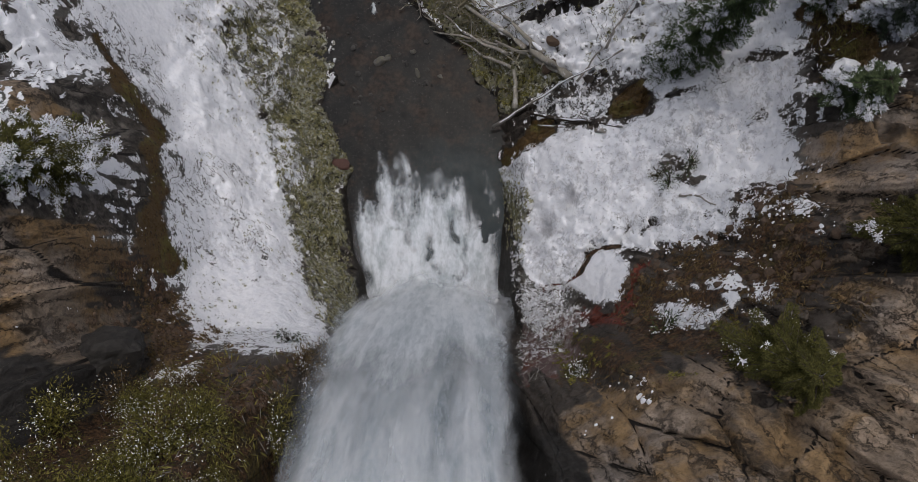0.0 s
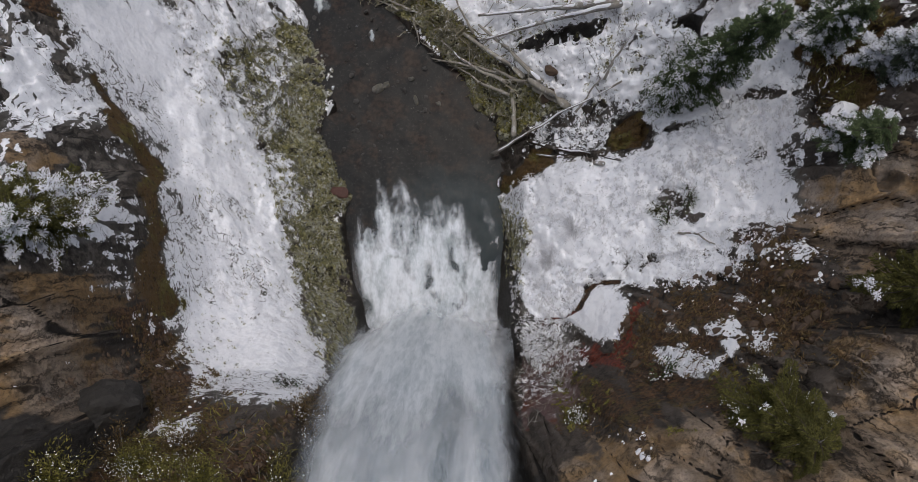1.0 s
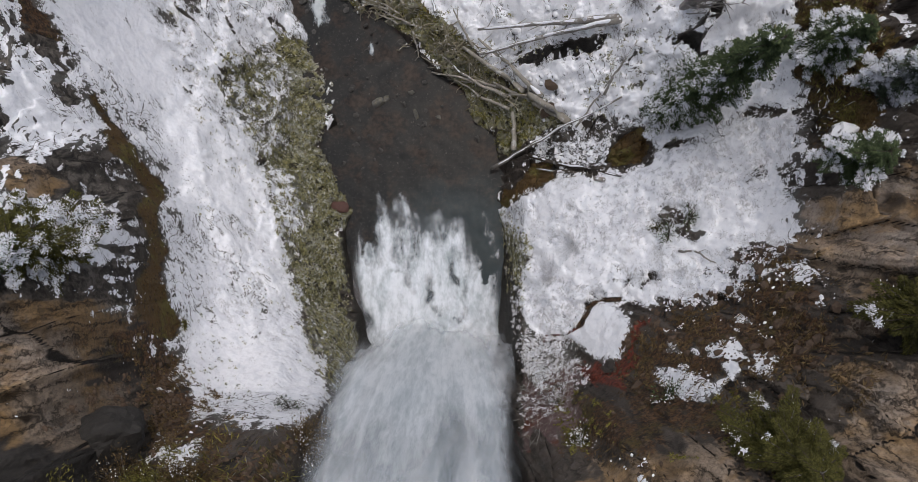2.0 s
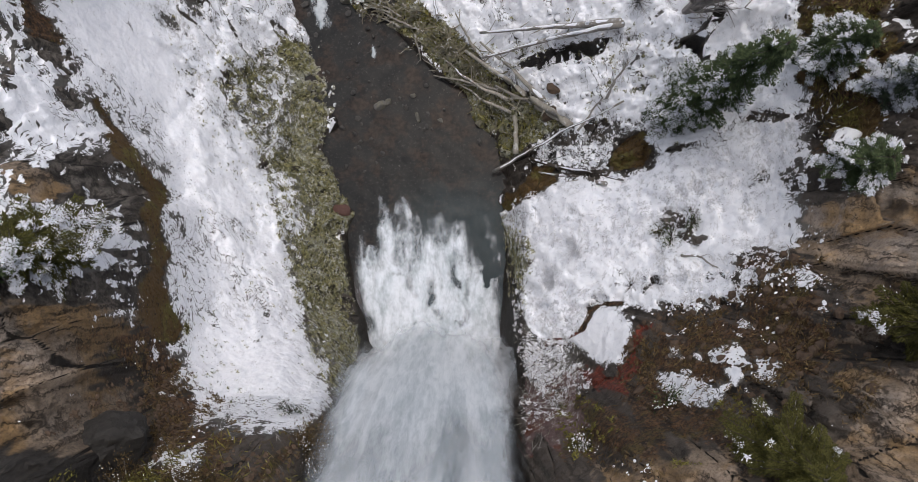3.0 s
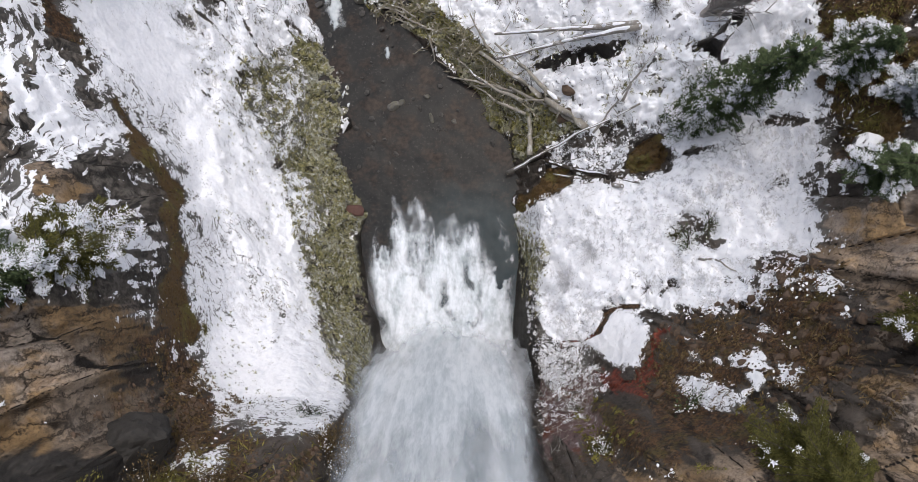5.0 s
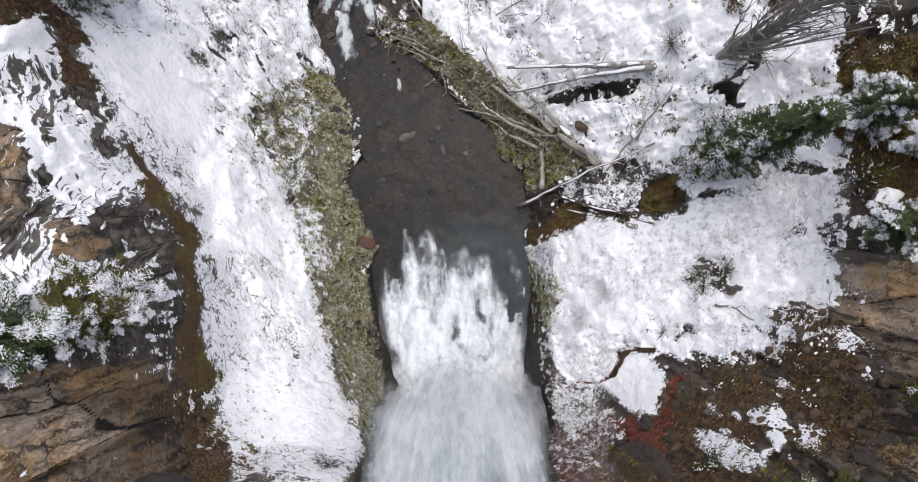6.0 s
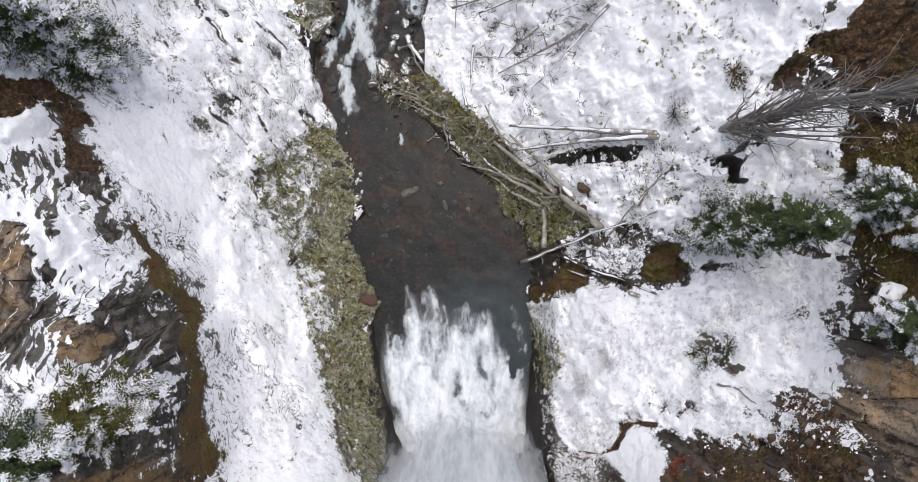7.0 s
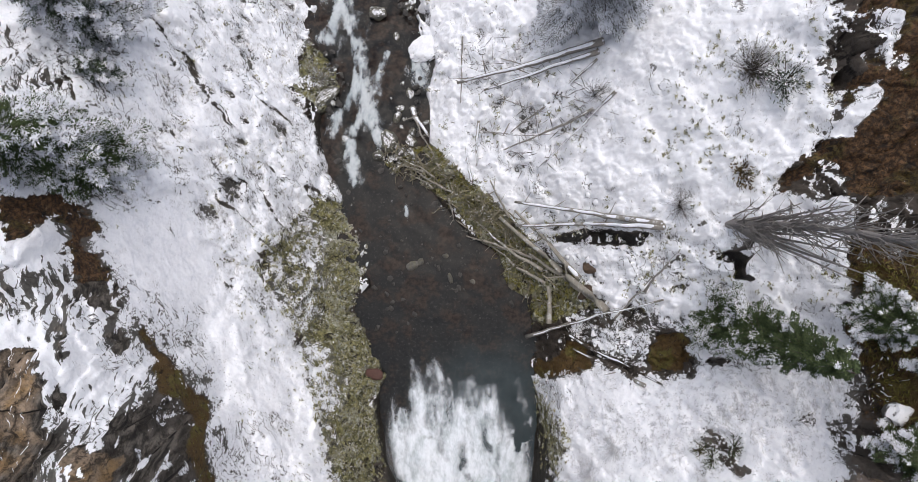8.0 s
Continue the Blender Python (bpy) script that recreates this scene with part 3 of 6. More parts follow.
OLIVE_SPOT = [(4.4, 10), (5.5, 9.8), (5.5, 8.8), (4.4, 8.4), (3, 7.6), (2.4, 7.7), (2.6, 9.3), (3.3, 8.9), (4, 9.1)]
JAM_BANK = [(-7.5, 22.3), (-3.7, 22.1), (-0.7, 18.9), (0.8, 17.6), (2.2, 16), (4.4, 14.1), (6.2, 12.1), (4.5, 11.7), (3.1, 10.7), (2.2, 11.1), (2.5, 12.5), (0.9, 13.2), (0.4, 15.2), (-1.1, 16.6), (-2.5, 18), (-3.7, 19.2), (-4.8, 19.9), (-6.5, 20.5)]
NEST = [(-3.4, 21.2), (-2.2, 20.8), (-0.7, 18.9), (0.6, 17.7), (1, 16.5), (-0.7, 16.8), (-2.1, 18), (-3.1, 19.6)]
ROCK_EDGE = [(2.4, 7.7), (3.5, 6.5), (3.8, 4.7), (3.2, 3.8), (2.9, 5.5)]
CREVICE = [(10.6, 15), (11.6, 15.2), (12.1, 15.8), (12.4, 16.4), (12.6, 15.5), (12.1, 14.8), (11.8, 14.5), (11.7, 13.7), (11.3, 13.8), (11.4, 14.5), (10.7, 14.6)]
# snow-free gap whose dark colour is the shade below the snowy logs
LOG_SHADE_GAP = [(5.1, 16.4), (8, 16.1), (7.6, 15.5), (5.8, 15.7), (3.8, 15.9), (3, 16.2)]
BROWN_SLOPE = [(14.8, 15.9), (16.1, 15.4), (16.9, 14.9), (15.7, 7.9), (14.5, 7.7), (14.6, 9.7), (14.6, 10.8), (14.4, 12.7), (14.6, 14.5)]
BROWN_GULLY = [(14.3, 26.9), (15.1, 26.5), (15, 23), (14.6, 21.6), (14.5, 20.6), (14.2, 19.8), (13.3, 19.2), (12.6, 18.2), (12.7, 17.7), (13.2, 17.9), (13.9, 18.4), (14.6, 18.9), (14.7, 17.9), (14.5, 17.3), (17, 16.9), (17.2, 25.9), (15.5, 26.4), (15.2, 24.5), (15.2, 22.7), (15.4, 21.7)]
GULLY_SNOW = [(15.2, 24.8), (16.1, 24.6), (16.1, 23.5), (15.6, 22.3), (15.3, 23)]
GULLY_TONGUE = [(15, 21.7), (15.4, 21.9), (15.5, 21.3), (14.6, 19.9), (14.1, 19.9), (14.3, 20.7)]
WEST_SOIL = [(-18.3, 16), (-17.8, 17), (-17.6, 16.1), (-17.7, 14.7), (-17.2, 13.7), (-17.6, 13.6), (-17.9, 14.3)]
WEST_SOIL_UP = [(-20, 16.9), (-18.7, 17.1), (-18.1, 17), (-17.7, 16.7), (-17.6, 15.1), (-17.7, 14.5), (-18.1, 16.5), (-18.6, 16.1), (-18.8, 14.9), (-19.5, 14.8)]
WEST_ROCK_A = [(-20, 11.4), (-17.9, 11.1), (-17.3, 10.2), (-17.1, 8.6), (-16.2, 7.2), (-16.5, 6.6), (-20, 6.6)]
WEST_ROCK_B = [(-17.9, 12.2), (-17.4, 11.6), (-17.1, 10.8), (-17, 10), (-16.7, 8.6), (-17, 8.9), (-17.1, 10.2)]
WEST_DARK_A = [(-17.3, 13.4), (-16.9, 13.4), (-16.4, 11.8), (-16.1, 10.2), (-16.3, 9.9), (-16.7, 10.9), (-17, 12.1)]
WEST_DARK_B = [(-15.3, 8.1), (-15, 8.4), (-14.7, 8.5), (-14.2, 7.2), (-13.5, 5.4), (-12.8, 1.9), (-13, 1.4), (-13.4, 2.7), (-13.7, 4.5), (-13.9, 5.4), (-14.7, 6.8), (-14.9, 7.5)]
BANK_TUFT = [(-12.5, 27), (-12, 29), (-10.6, 28.4), (-9.6, 26.6), (-9.9, 25.2), (-11, 24.2), (-12.3, 25), (-12.9, 26)]
TAN_SPOT = [(-16.1, 7.2), (-15.8, 7.5), (-15.2, 7.1), (-14.9, 6.5), (-14.8, 6.1), (-15, 5.9), (-15.5, 6.4)]
WEST_BITS = [(-14.6, -0.3), (-14.3, -0.5), (-13.8, -0.7), (-13.4, -1.1), (-13.4, -1.3), (-14, -0.8), (-14.6, -0.6)]
TAN_LEFT = [(-14.6, 2.2), (-13.2, 2.2), (-13, 1.5), (-13, 0.3), (-12.5, -0.6), (-11.6, -1.9), (-11.3, -2.9), (-12.5, -3.4), (-16, -3), (-24, 0), (-24, 4)]
DARK_WEST = [(-12.7, -1.2), (-12, -1.5), (-11.1, -3), (-12.1, -4.2), (-18, -5), (-17, -3), (-14.4, -1.7), (-12.3, -2.1)]
HEATH_GROUND = [(-12.1, -4.7), (-11.8, -4.1), (-11, -3.2), (-9.5, -2.4), (-9.5, -2.1), (-6.7, -2.5), (-6.4, -2.1), (-5.7, -2.4), (-5.5, -3.6), (-5.5, -4.1), (-5.4, -5.1), (-5, -8), (-12.4, -8)]
TAN_RIGHT = [(2, -5.5), (4.2, -4), (6.8, -2.1), (8.5, -1.9), (8.4, -3.1), (10.4, -2.6), (11.6, -1.1), (11.7, -0.1), (12.7, 0.3), (13.8, 0.5), (24, 3), (24, -9), (2.4, -9)]
TAN_RIGHT_UP = [(13.1, 4.3), (13.6, 5.5), (14, 5.9), (14.7, 6.3), (15.8, 6.8), (20, 8), (24, 6), (24, 2), (13.5, 1.1), (12.4, 0.8), (13.3, 2.8)]
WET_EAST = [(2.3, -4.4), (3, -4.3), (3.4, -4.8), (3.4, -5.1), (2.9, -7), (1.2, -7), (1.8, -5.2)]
SNOW_SLOPE = [(-5.8, -2.2), (-6, -2.2), (-6.6, -2.2), (-8.2, -2.1), (-10.1, -1.9), (-11.4, -0.9), (-12.2, 0.7), (-12.6, 2.5), (-13.2, 4.6), (-13.5, 6.3), (-13.9, 7.4), (-14.4, 8.2), (-14.9, 9.5), (-15.6, 10.5), (-16.1, 11.5), (-16.7, 13.3), (-17.3, 14.9), (-17.5, 15.1), (-17.5, 16.1), (-17.7, 17.5), (-18.2, 17.3), (-18.6, 19.1), (-18.9, 21.3), (-20.4, 24.9), (-18.5, 27.9), (-21, 30), (-24, 60), (-11, 60), (-11.5, 31.9), (-11.9, 29.3), (-12.3, 27), (-12.6, 25.3), (-11.7, 23.7), (-10.9, 20.8), (-9.9, 19.4), (-9.5, 18.7), (-10.9, 18.7), (-12.1, 17.4), (-12.9, 15.8), (-13.4, 14.2), (-12.8, 13.1), (-12.1, 11.7), (-11.6, 10.5), (-10.8, 8.8), (-10.1, 6.1), (-9.6, 4.1), (-8.6, 1.7), (-7.3, -0.5)]
SNOW_UPPER = [(4.8, 11.7), (6.2, 12.1), (4.4, 14.1), (2.2, 16), (0.8, 17.6), (-0.7, 18.9), (-3.4, 21.5), (-3.9, 22.1), (-4.7, 24.8), (-3.7, 26.6), (-4.9, 29.5), (-5.4, 32), (-4, 60), (15, 60), (14.2, 25.7), (14.1, 23.2), (14.4, 22.2), (14, 20.3), (13.3, 19.4), (12.7, 18.7), (12.6, 17.6), (14.5, 17.2), (14.5, 15.1), (14.6, 13.6), (14.4, 12.7), (14.6, 10.8), (14.4, 9.8), (13.2, 10.6), (11.8, 10.1), (9.9, 9.7), (9.6, 11.5), (7.9, 11.9)]
SMOOTH_DRIFT = [(-17.5, 16.3), (-15.7, 18.4), (-14.9, 14.2), (-13.4, 11.2), (-12.7, 9.4), (-13.9, 7.4), (-14.8, 9.4), (-16, 11.4), (-16.9, 13.8)]
LOW_DRIFT = [(-11.9, 1.2), (-10.2, 1.4), (-7.5, -0.6), (-6, -2), (-8.3, -2.1), (-10.8, -1.1)]
SHORE_FROST = [(2.4, 7.8), (3.5, 7.0), (4.1, 4.8), (3.6, 2.6), (3.5, 1.4), (2.9, 1.6), (2.9, 4.5)]
BRUSH_SNOW = [(-3.6, 28.7), (1.8, 27.9), (5.1, 25.4), (4.9, 22.6), (2.9, 20.0), (0.3, 20.3), (-1.9, 24.3)]
CURLED_SNOW = [(-12.8, 6.8), (-10.2, 6.8), (-8.6, 2), (-9.6, 0.6), (-12, 1.2)]
SHELF_GAPS = [(10.1, 6.0, 0.55), (10.7, 6.4, 0.4), (10.5, 5.2, 0.4), (9.0, 3.1, 0.6), (8.3, 2.8, 0.4), (9.9, 2.5, 0.45), (3.9, 4.4, 0.3), (3.6, 3.6, 0.3), (12.3, 3.9, 0.4), (6.9, 8.2, 0.4), (11.4, 3.0, 0.35), (13.2, 7.6, 0.4)]
BROKEN_SNOW = [PATCH_A, PATCH_B, PATCH_C, PATCH_D, PATCH_E, PATCH_F, PATCH_G]
SNOW_SPOTS = [WEST_BITS, GULLY_SNOW, GULLY_TONGUE]


# ---- the ground, one sheet out to the horizon ----
def graded(lo, hi, step, far):
    line = list(np.arange(lo, hi, step))
    left, right, d = [], [], step
    a, b = line[0], line[-1]
    while b < far or a > -far:
        d *= 1.22
        a, b = a - d, b + d
        left.append(a)
        right.append(b)
    return np.array(left[::-1] + line + right)


STEP = 0.062
GX, GY = np.meshgrid(graded(-21, 20.5, STEP, 1500), graded(-7, 33, STEP, 1500), indexing="ij")


def rough_ground(x, y):
    """Height and cover of the ground at plan points."""
    wob = fbm(x, y, 1.6, 3, 5) * 0.45
    wob2 = fbm(y, x, 0.5, 3, 9) * 0.22
    wob3 = fbm(x, y, 0.2, 2, 11) * 0.16
    z = base_height(x, y)
    # the hollow behind the falling water
    hollow = ease(3.6 - np.abs(x + 1.55) + 0.4 * wob, -0.7, 0.5) * ease(y, -7.2, -6.4) * ease(3.0 - y, 0, 1)
    z = np.where(hollow > 0, z + hollow * np.minimum(0, np.interp(y, (-6.9, -6.3, -4.3, 3), (27.8, 24, -0.6, -0.8)) - z), z)
    e = 0.25
    steep = np.hypot(base_height(x + e, y) - base_height(x - e, y), base_height(x, y + e) - base_height(x, y - e)) / (2 * e)
    far = ease(np.maximum(np.abs(x) - 30, np.abs(y - 13) - 32), 0, 60)
    z = z + far * (6 * fbm(x, y, 120, 4, 77) + 3)

    def zone(outline, soft=0.5, ragged=1.0, grow=0.0):
        """How far a place lies inside an outline with an uneven edge, from 0 to 1."""
        px, py = zip(*outline)
        pad = soft + 1.6 * ragged
        near = (x > min(px) - pad) & (x < max(px) + pad) & (y > min(py) - pad) & (y < max(py) + pad)
        f = np.zeros(x.shape)
        if near.any():
            f[near] = ease(inside(x[near], y[near], outline) + grow + ragged * (wob[near] + wob2[near] + wob3[near]), -soft, soft)
        return f

    bank = np.minimum(x - stream_left(y), stream_right(y) - x)
    mound = zone(SNOW_MOUND, 0.4, 0.3)
    water = ease(bank + 0.7 * wob2, -0.1, 0.25) * (y > -1.5)
    jam = zone(JAM_BANK, 0.3, 0.6)
    mossbank = np.maximum(zone(MOSS_BANK, 0.45, 1.0), 0.9 * zone(BANK_TUFT, 0.5, 0.8))
    frosty = zone(FROST_EDGE, 0.3, 0.7)
    rimed = zone(SHORE_FROST, 0.3, 0.6)
    moss = np.maximum.reduce([mossbank, 0.9 * jam, 0.9 * zone(ROCK_EDGE, 0.25, 0.5), 0.25 * frosty, 0.7 * rimed])
    stones = zone(HOLE_STONES, 0.5, 1.0)
    patches = np.maximum.reduce([zone(p, 0.2, 0.5, g) for g, group in ((0.07, BROKEN_SNOW), (0.0, SNOW_SPOTS)) for p in group])
    snow = np.maximum.reduce([zone(SNOW_SLOPE, 0.4, 0.6, 0.28), zone(SNOW_SHELF, 0.4, 0.8, 0.1), zone(SNOW_UPPER, 0.4, 0.8, 0.12), 0.66 * stones])
    crumbs = np.maximum(zone(EARTH_LEFT, 0.4, 0.8) * ease(fbm(x, y, 0.9, 3, 67), 0.1, 0.6), zone(EARTH_RIGHT, 0.4, 0.8) * ease(fbm(x, y, 0.9, 3, 57), 0.15, 0.6))
    snow = np.maximum.reduce([snow, mound, 0.8 * zone(SNOW_BANK, 0.3, 0.7), 0.48 * frosty, 0.5 * rimed, 0.42 * crumbs])
    # the snow thins out over the edge of the mossy bank
    snow = np.maximum(snow, 0.72 * mossbank * ease(stream_left(y) - x + 1.2 * wob, 0.6, 3.4))
    ochre = np.maximum.reduce([ease(inside(x, y, GULLY) - 0.02 + 0.15 * (wob + wob2), -0.12, 0.12), zone(BROWN_HOLE, 0.2, 0.4, -0.08), zone(OLIVE_SPOT, 0.25, 0.5, -0.12), 0.8 * zone(NEST, 0.3, 0.6), zone(BROWN_SLOPE, 0.3) * ease(fbm(x, y, 1.8, 3, 53), -0.2, 0.4)])
    soil = np.maximum.reduce([ochre, 0.9 * zone(EARTH_RIGHT, 0.6, 1.2), 0.45 * zone(EARTH_LOW, 0.6, 1.0) * 1.5, 0.9 * zone(EARTH_LEFT, 0.5, 1.0), 0.85 * zone(HEATH_GROUND, 0.5, 1.0), zone(BROWN_SLOPE, 0.4), zone(BROWN_GULLY, 0.25), zone(SNOW_CRACK, 0.1, 0.2), zone(WEST_SOIL, 0.2, 0.5), zone(WEST_SOIL_UP, 0.25, 0.5, -0.2)])
    red = zone(RED_BANK, 0.4, 0.8)
    rust = np.maximum.reduce([zone(RED_RING, 0.25, 0.5, 0.05), 0.8 * zone(RED_STRIP, 0.1, 0.3), 0.3 * zone(SNOW_CRACK, 0.1, 0.2)])
    along = fbm(x, y, 4.0, 3, 47)
    # shade down the crevice and under the logs is coloured near-black with these
    wet_shade = np.maximum.reduce([zone(DARK_WEST, 0.6), zone(WET_EAST, 0.5), zone(CREVICE, 0.2, 0.25), zone(LOG_SHADE_GAP, 0.2, 0.3)])
    tan = np.maximum.reduce([zone(TAN_LEFT, 0.6), zone(TAN_RIGHT, 0.6), zone(TAN_RIGHT_UP, 0.5), zone(TAN_SPOT, 0.15, 0.3), 0.55 * zone(WEST_ROCK_A, 0.2, 0.4)])
    bare = np.maximum.reduce([zone(BROWN_SLOPE, 0.3), 0.9 * zone(BROWN_GULLY, 0.15, 0.6), zone(BROWN_HOLE, 0.15, 0.5), zone(CREVICE, 0.1, 0.25, 0.02), ease(inside(x, y, GULLY) - 0.02 + 0.15 * (wob + wob2 + wob3), -0.1, 0.12), ease(inside(x, y, SNOW_CRACK) + 0.12 * wob2, -0.02, 0.06), zone(LOG_SHADE_GAP, 0.12, 0.3, 0.05), 0.85 * jam, 0.12 * stones, 0.9 * zone(OLIVE_SPOT, 0.2, 0.5, -0.05)])
    # stones and low shrubs that break through the snow of the shelf
    gaps = np.maximum.reduce([ease(r - np.hypot(x - gx, y - gy) + 1.1 * wob + wob2 + wob3, -0.1, 0.35) for gx, gy, r in SHELF_GAPS])
    snow = np.maximum(snow * (1 - bare) * (1 - 0.62 * gaps), 0.95 * patches)
    snow = np.maximum(snow, 0.5 * np.maximum(zone(BROWN_GULLY, 0.3), 0.8 * zone(BROWN_SLOPE, 0.3)) * ease(fbm(x, y, 1.2, 3, 59), 0.1, 0.6))
    rock = np.clip(1 - snow - moss - water, 0, 1) * (1 - 0.7 * soil)

    # bare rock: leaning slabs, joints and ledges
    lean = np.where(x < 0, np.where(y > 4, -1.25, -0.35), 0.7)
    along_bed, across_bed = x * np.cos(lean) - y * np.sin(lean), x * np.sin(lean) + y * np.cos(lean)
    block = np.where(x < 0, 0.6, 0.8)
    gap, who, tilt = cells(along_bed * block + 0.5 * wob, across_bed + 0.5 * wob, 1.5, 21)
    gap2, who2, tilt2 = cells(along_bed * 0.6 + 0.8 * wob2, across_bed + 0.8 * wob2, 0.6, 22)
    flat, flat2 = ease(gap, 0.0, 0.16), ease(gap2, 0.0, 0.2)
    slab = flat * (1.0 * (who - 0.5) + 1.25 * tilt) + flat2 * (0.3 * (who2 - 0.5) + 0.5 * tilt2) - 0.22 * (1 - ease(gap, 0, 0.1)) - 0.07 * (1 - ease(gap2, 0, 0.16)) + 0.3 * wob + 0.25 * wob2
    # thin upright beds of the western cliff, with snow on their steps
    bed = (0.94 * x + 0.34 * y + 0.8 * wob + 0.9 * fbm(x, y, 3.5, 2, 35)) / 0.42
    bed = bed - np.floor(bed)
    bedded = ease(-x, 11, 13) * ease(y + 0.8 * wob, 2.0, 3.2) * ease(np.interp(y, (-1, 2.7, 5.1, 7.6, 10, 13, 16.4, 21, 26), (-12, -12.9, -13.4, -14.4, -15.5, -16.7, -18, -19.3, -21)) - x, -0.25, 0.25)
    beds = (z + 0.35 * x + 1.2 * fbm(x, y, 5, 3, 31)) / 1.15
    ledge = (beds - np.floor(beds))
    ledge = 0.55 * (ease(ledge, 0.35, 0.95) - ledge)
    z = z + rock * bedded * 0.34 * (ease(bed, 0.0, 0.75) - bed)
    z = z + rock * (slab * np.where(tan > 0.5, 0.9, 1.0) * (1 - 0.6 * bedded) + ledge * ease(steep, 0.3, 1.2))
    # rubble under the moss and along the water
    gap3, who3, _ = cells(x + 0.6 * wob, y + 0.6 * wob2, 0.5, 23)
    z = z + np.maximum(moss, stones * (1 - moss)) * (0.26 * (who3 - 0.4) - 0.1 * (1 - ease(gap3, 0, 0.3)) + 0.45 * fbm(x, y, 0.7, 4, 43) + 0.2 * wob)
    # drifted snow over hummocks that run down the slope
    down, side = 0.5 * x - 0.87 * y, 0.87 * x + 0.5 * y
    smooth = np.maximum(ease(inside(x, y, SMOOTH_DRIFT) + 1.5 * wob, -0.5, 0.8), ease(inside(x, y, LOW_DRIFT) + wob, -0.5, 0.8))
    rugged = np.where(x < -4, (1 - 0.92 * smooth) * (0.3 + 0.7 * ease(y, 6, 13)), np.where(y > 17.0, 0.42 + 0.2 * along, np.where(y > 10.3, 0.75 - 0.2 * ease(x, 10, 12), 0.42 + 0.3 * along)))
    rugged = np.clip((rugged + 0.32 * zone(CURLED_SNOW, 0.8, 0.8) + 0.4 * zone(BRUSH_SNOW, 1.0, 0.9)) * (1 - mound), 0, 1)
    grain = np.where(x < -4, 0.5, 0.85)
    hum = fbm(down * grain + 0.4 * wob, side + 0.4 * wob2, 0.7, 4, 41)
    swell = fbm(down * grain, side, 2.0, 3, 42)
    crease = np.abs(fbm(down * (grain - 0.18) + 0.3 * wob, side + 0.5 * wob2, 1.1, 4, 45))
    pit = rugged * ease(0.13 - crease, 0.0, 0.1) * ease(swell + 0.5 * fbm(x, y, 1.3, 2, 48), -0.05, 0.45)
    pit = np.maximum(pit, 0.8 * rugged * ease(-hum, 0.45, 0.8))
    z = z + snow * ((0.06 + 0.62 * rugged) * hum + (0.1 + 0.4 * rugged) * swell - 0.2 * pit)
    thin = np.clip(0.5 * rugged * (0.5 - 0.6 * hum) + 0.1 * along * rugged + 0.23 * zone(SNOW_SHELF, 0.4, 0.5) * ease(fbm(x, y, 1.6, 3, 49), -0.3, 0.5), 0, 0.5) * (snow > 0.01)
    snow = snow * (1 - 0.24 * rugged) * (1 - 0.58 * pit)
    z = z + soil * (1 - snow) * (0.5 * wob2 + 0.35 * (who3 - 0.5) - 0.15 * (1 - ease(gap3, 0, 0.3)))
    z = z + 0.35 * mound + 0.12 * patches
    z = z - water * (0.75 + 0.25 * wob)
    clear = np.maximum.reduce([zone(WEST_ROCK_A, 0.15, 0.35), zone(WEST_ROCK_B, 0.12, 0.25), zone(TAN_SPOT, 0.12, 0.25)])
    streaky = np.maximum(zone(WEST_DARK_A, 0.3, 0.5), zone(WEST_DARK_B, 0.3, 0.5))
    joint = np.maximum(1 - ease(gap + 0.05 * wob2, 0, 0.05), 0.7 * (1 - ease(gap2 + 0.08 * wob2, 0, 0.07)) * ease(who + 0.5 * wob, 0.2, 0.35) * np.where(x > 0, 0.6, 0.8))
    return z, dict(snow=snow, moss=moss, soil=soil, ochre=ochre, rust=rust, red=red, tan=tan, wet_shade=wet_shade, water=water, rock=rock, thin=thin, joint=joint, tone=np.clip(0.6 * who + 0.4 * who2, 0, 1), bedded=bedded * rock * (1 - zone(TAN_SPOT, 0.15, 0.3)), clear=clear, streaky=streaky, along=along_bed + 0.8 * wob, across=across_bed + 0.5 * wob)


GZ, COVER = rough_ground(GX, GY)
SLOPE_X, SLOPE_Y = np.gradient(GZ, GX[:, 0], axis=0), np.gradient(GZ, GY[0], axis=1)
LEVEL = 1 / np.sqrt(1 + SLOPE_X ** 2 + SLOPE_Y ** 2)
# snow that lies on ledges of the upper rocks, melted off in the spray of the fall
high = ease(GY - 0.35 * np.abs(GX + 1), -6.5, 1.5) * np.where(GX < 0, 1.0, 0.55)
lowered = np.where(GX < -10, 0.16 * ease(GY, 4.5, 8), 0.0)
ledge_snow = COVER["rock"] * ease(LEVEL + lowered + 0.22 * fbm(GX * 1.6, GY * 0.7, 0.8, 3, 55) + 0.22 * fbm(GX, GY, 3, 2, 56) - 0.5 * COVER["tan"] - 0.3 * COVER["joint"] , 0.5, 0.62) * high
streaked = COVER["bedded"]
ledge_snow = ledge_snow * (1 - streaked) + streaked * np.clip(0.58 + 0.16 * ease(LEVEL, 0.2, 0.75) + 0.4 * fbm(GX, GY, 1.8, 3, 58) - 1.0 * COVER["clear"] - 0.5 * COVER["streaky"] - 0.5 * ease(4.6 - GY, 0, 1.4), 0.0, 0.85)
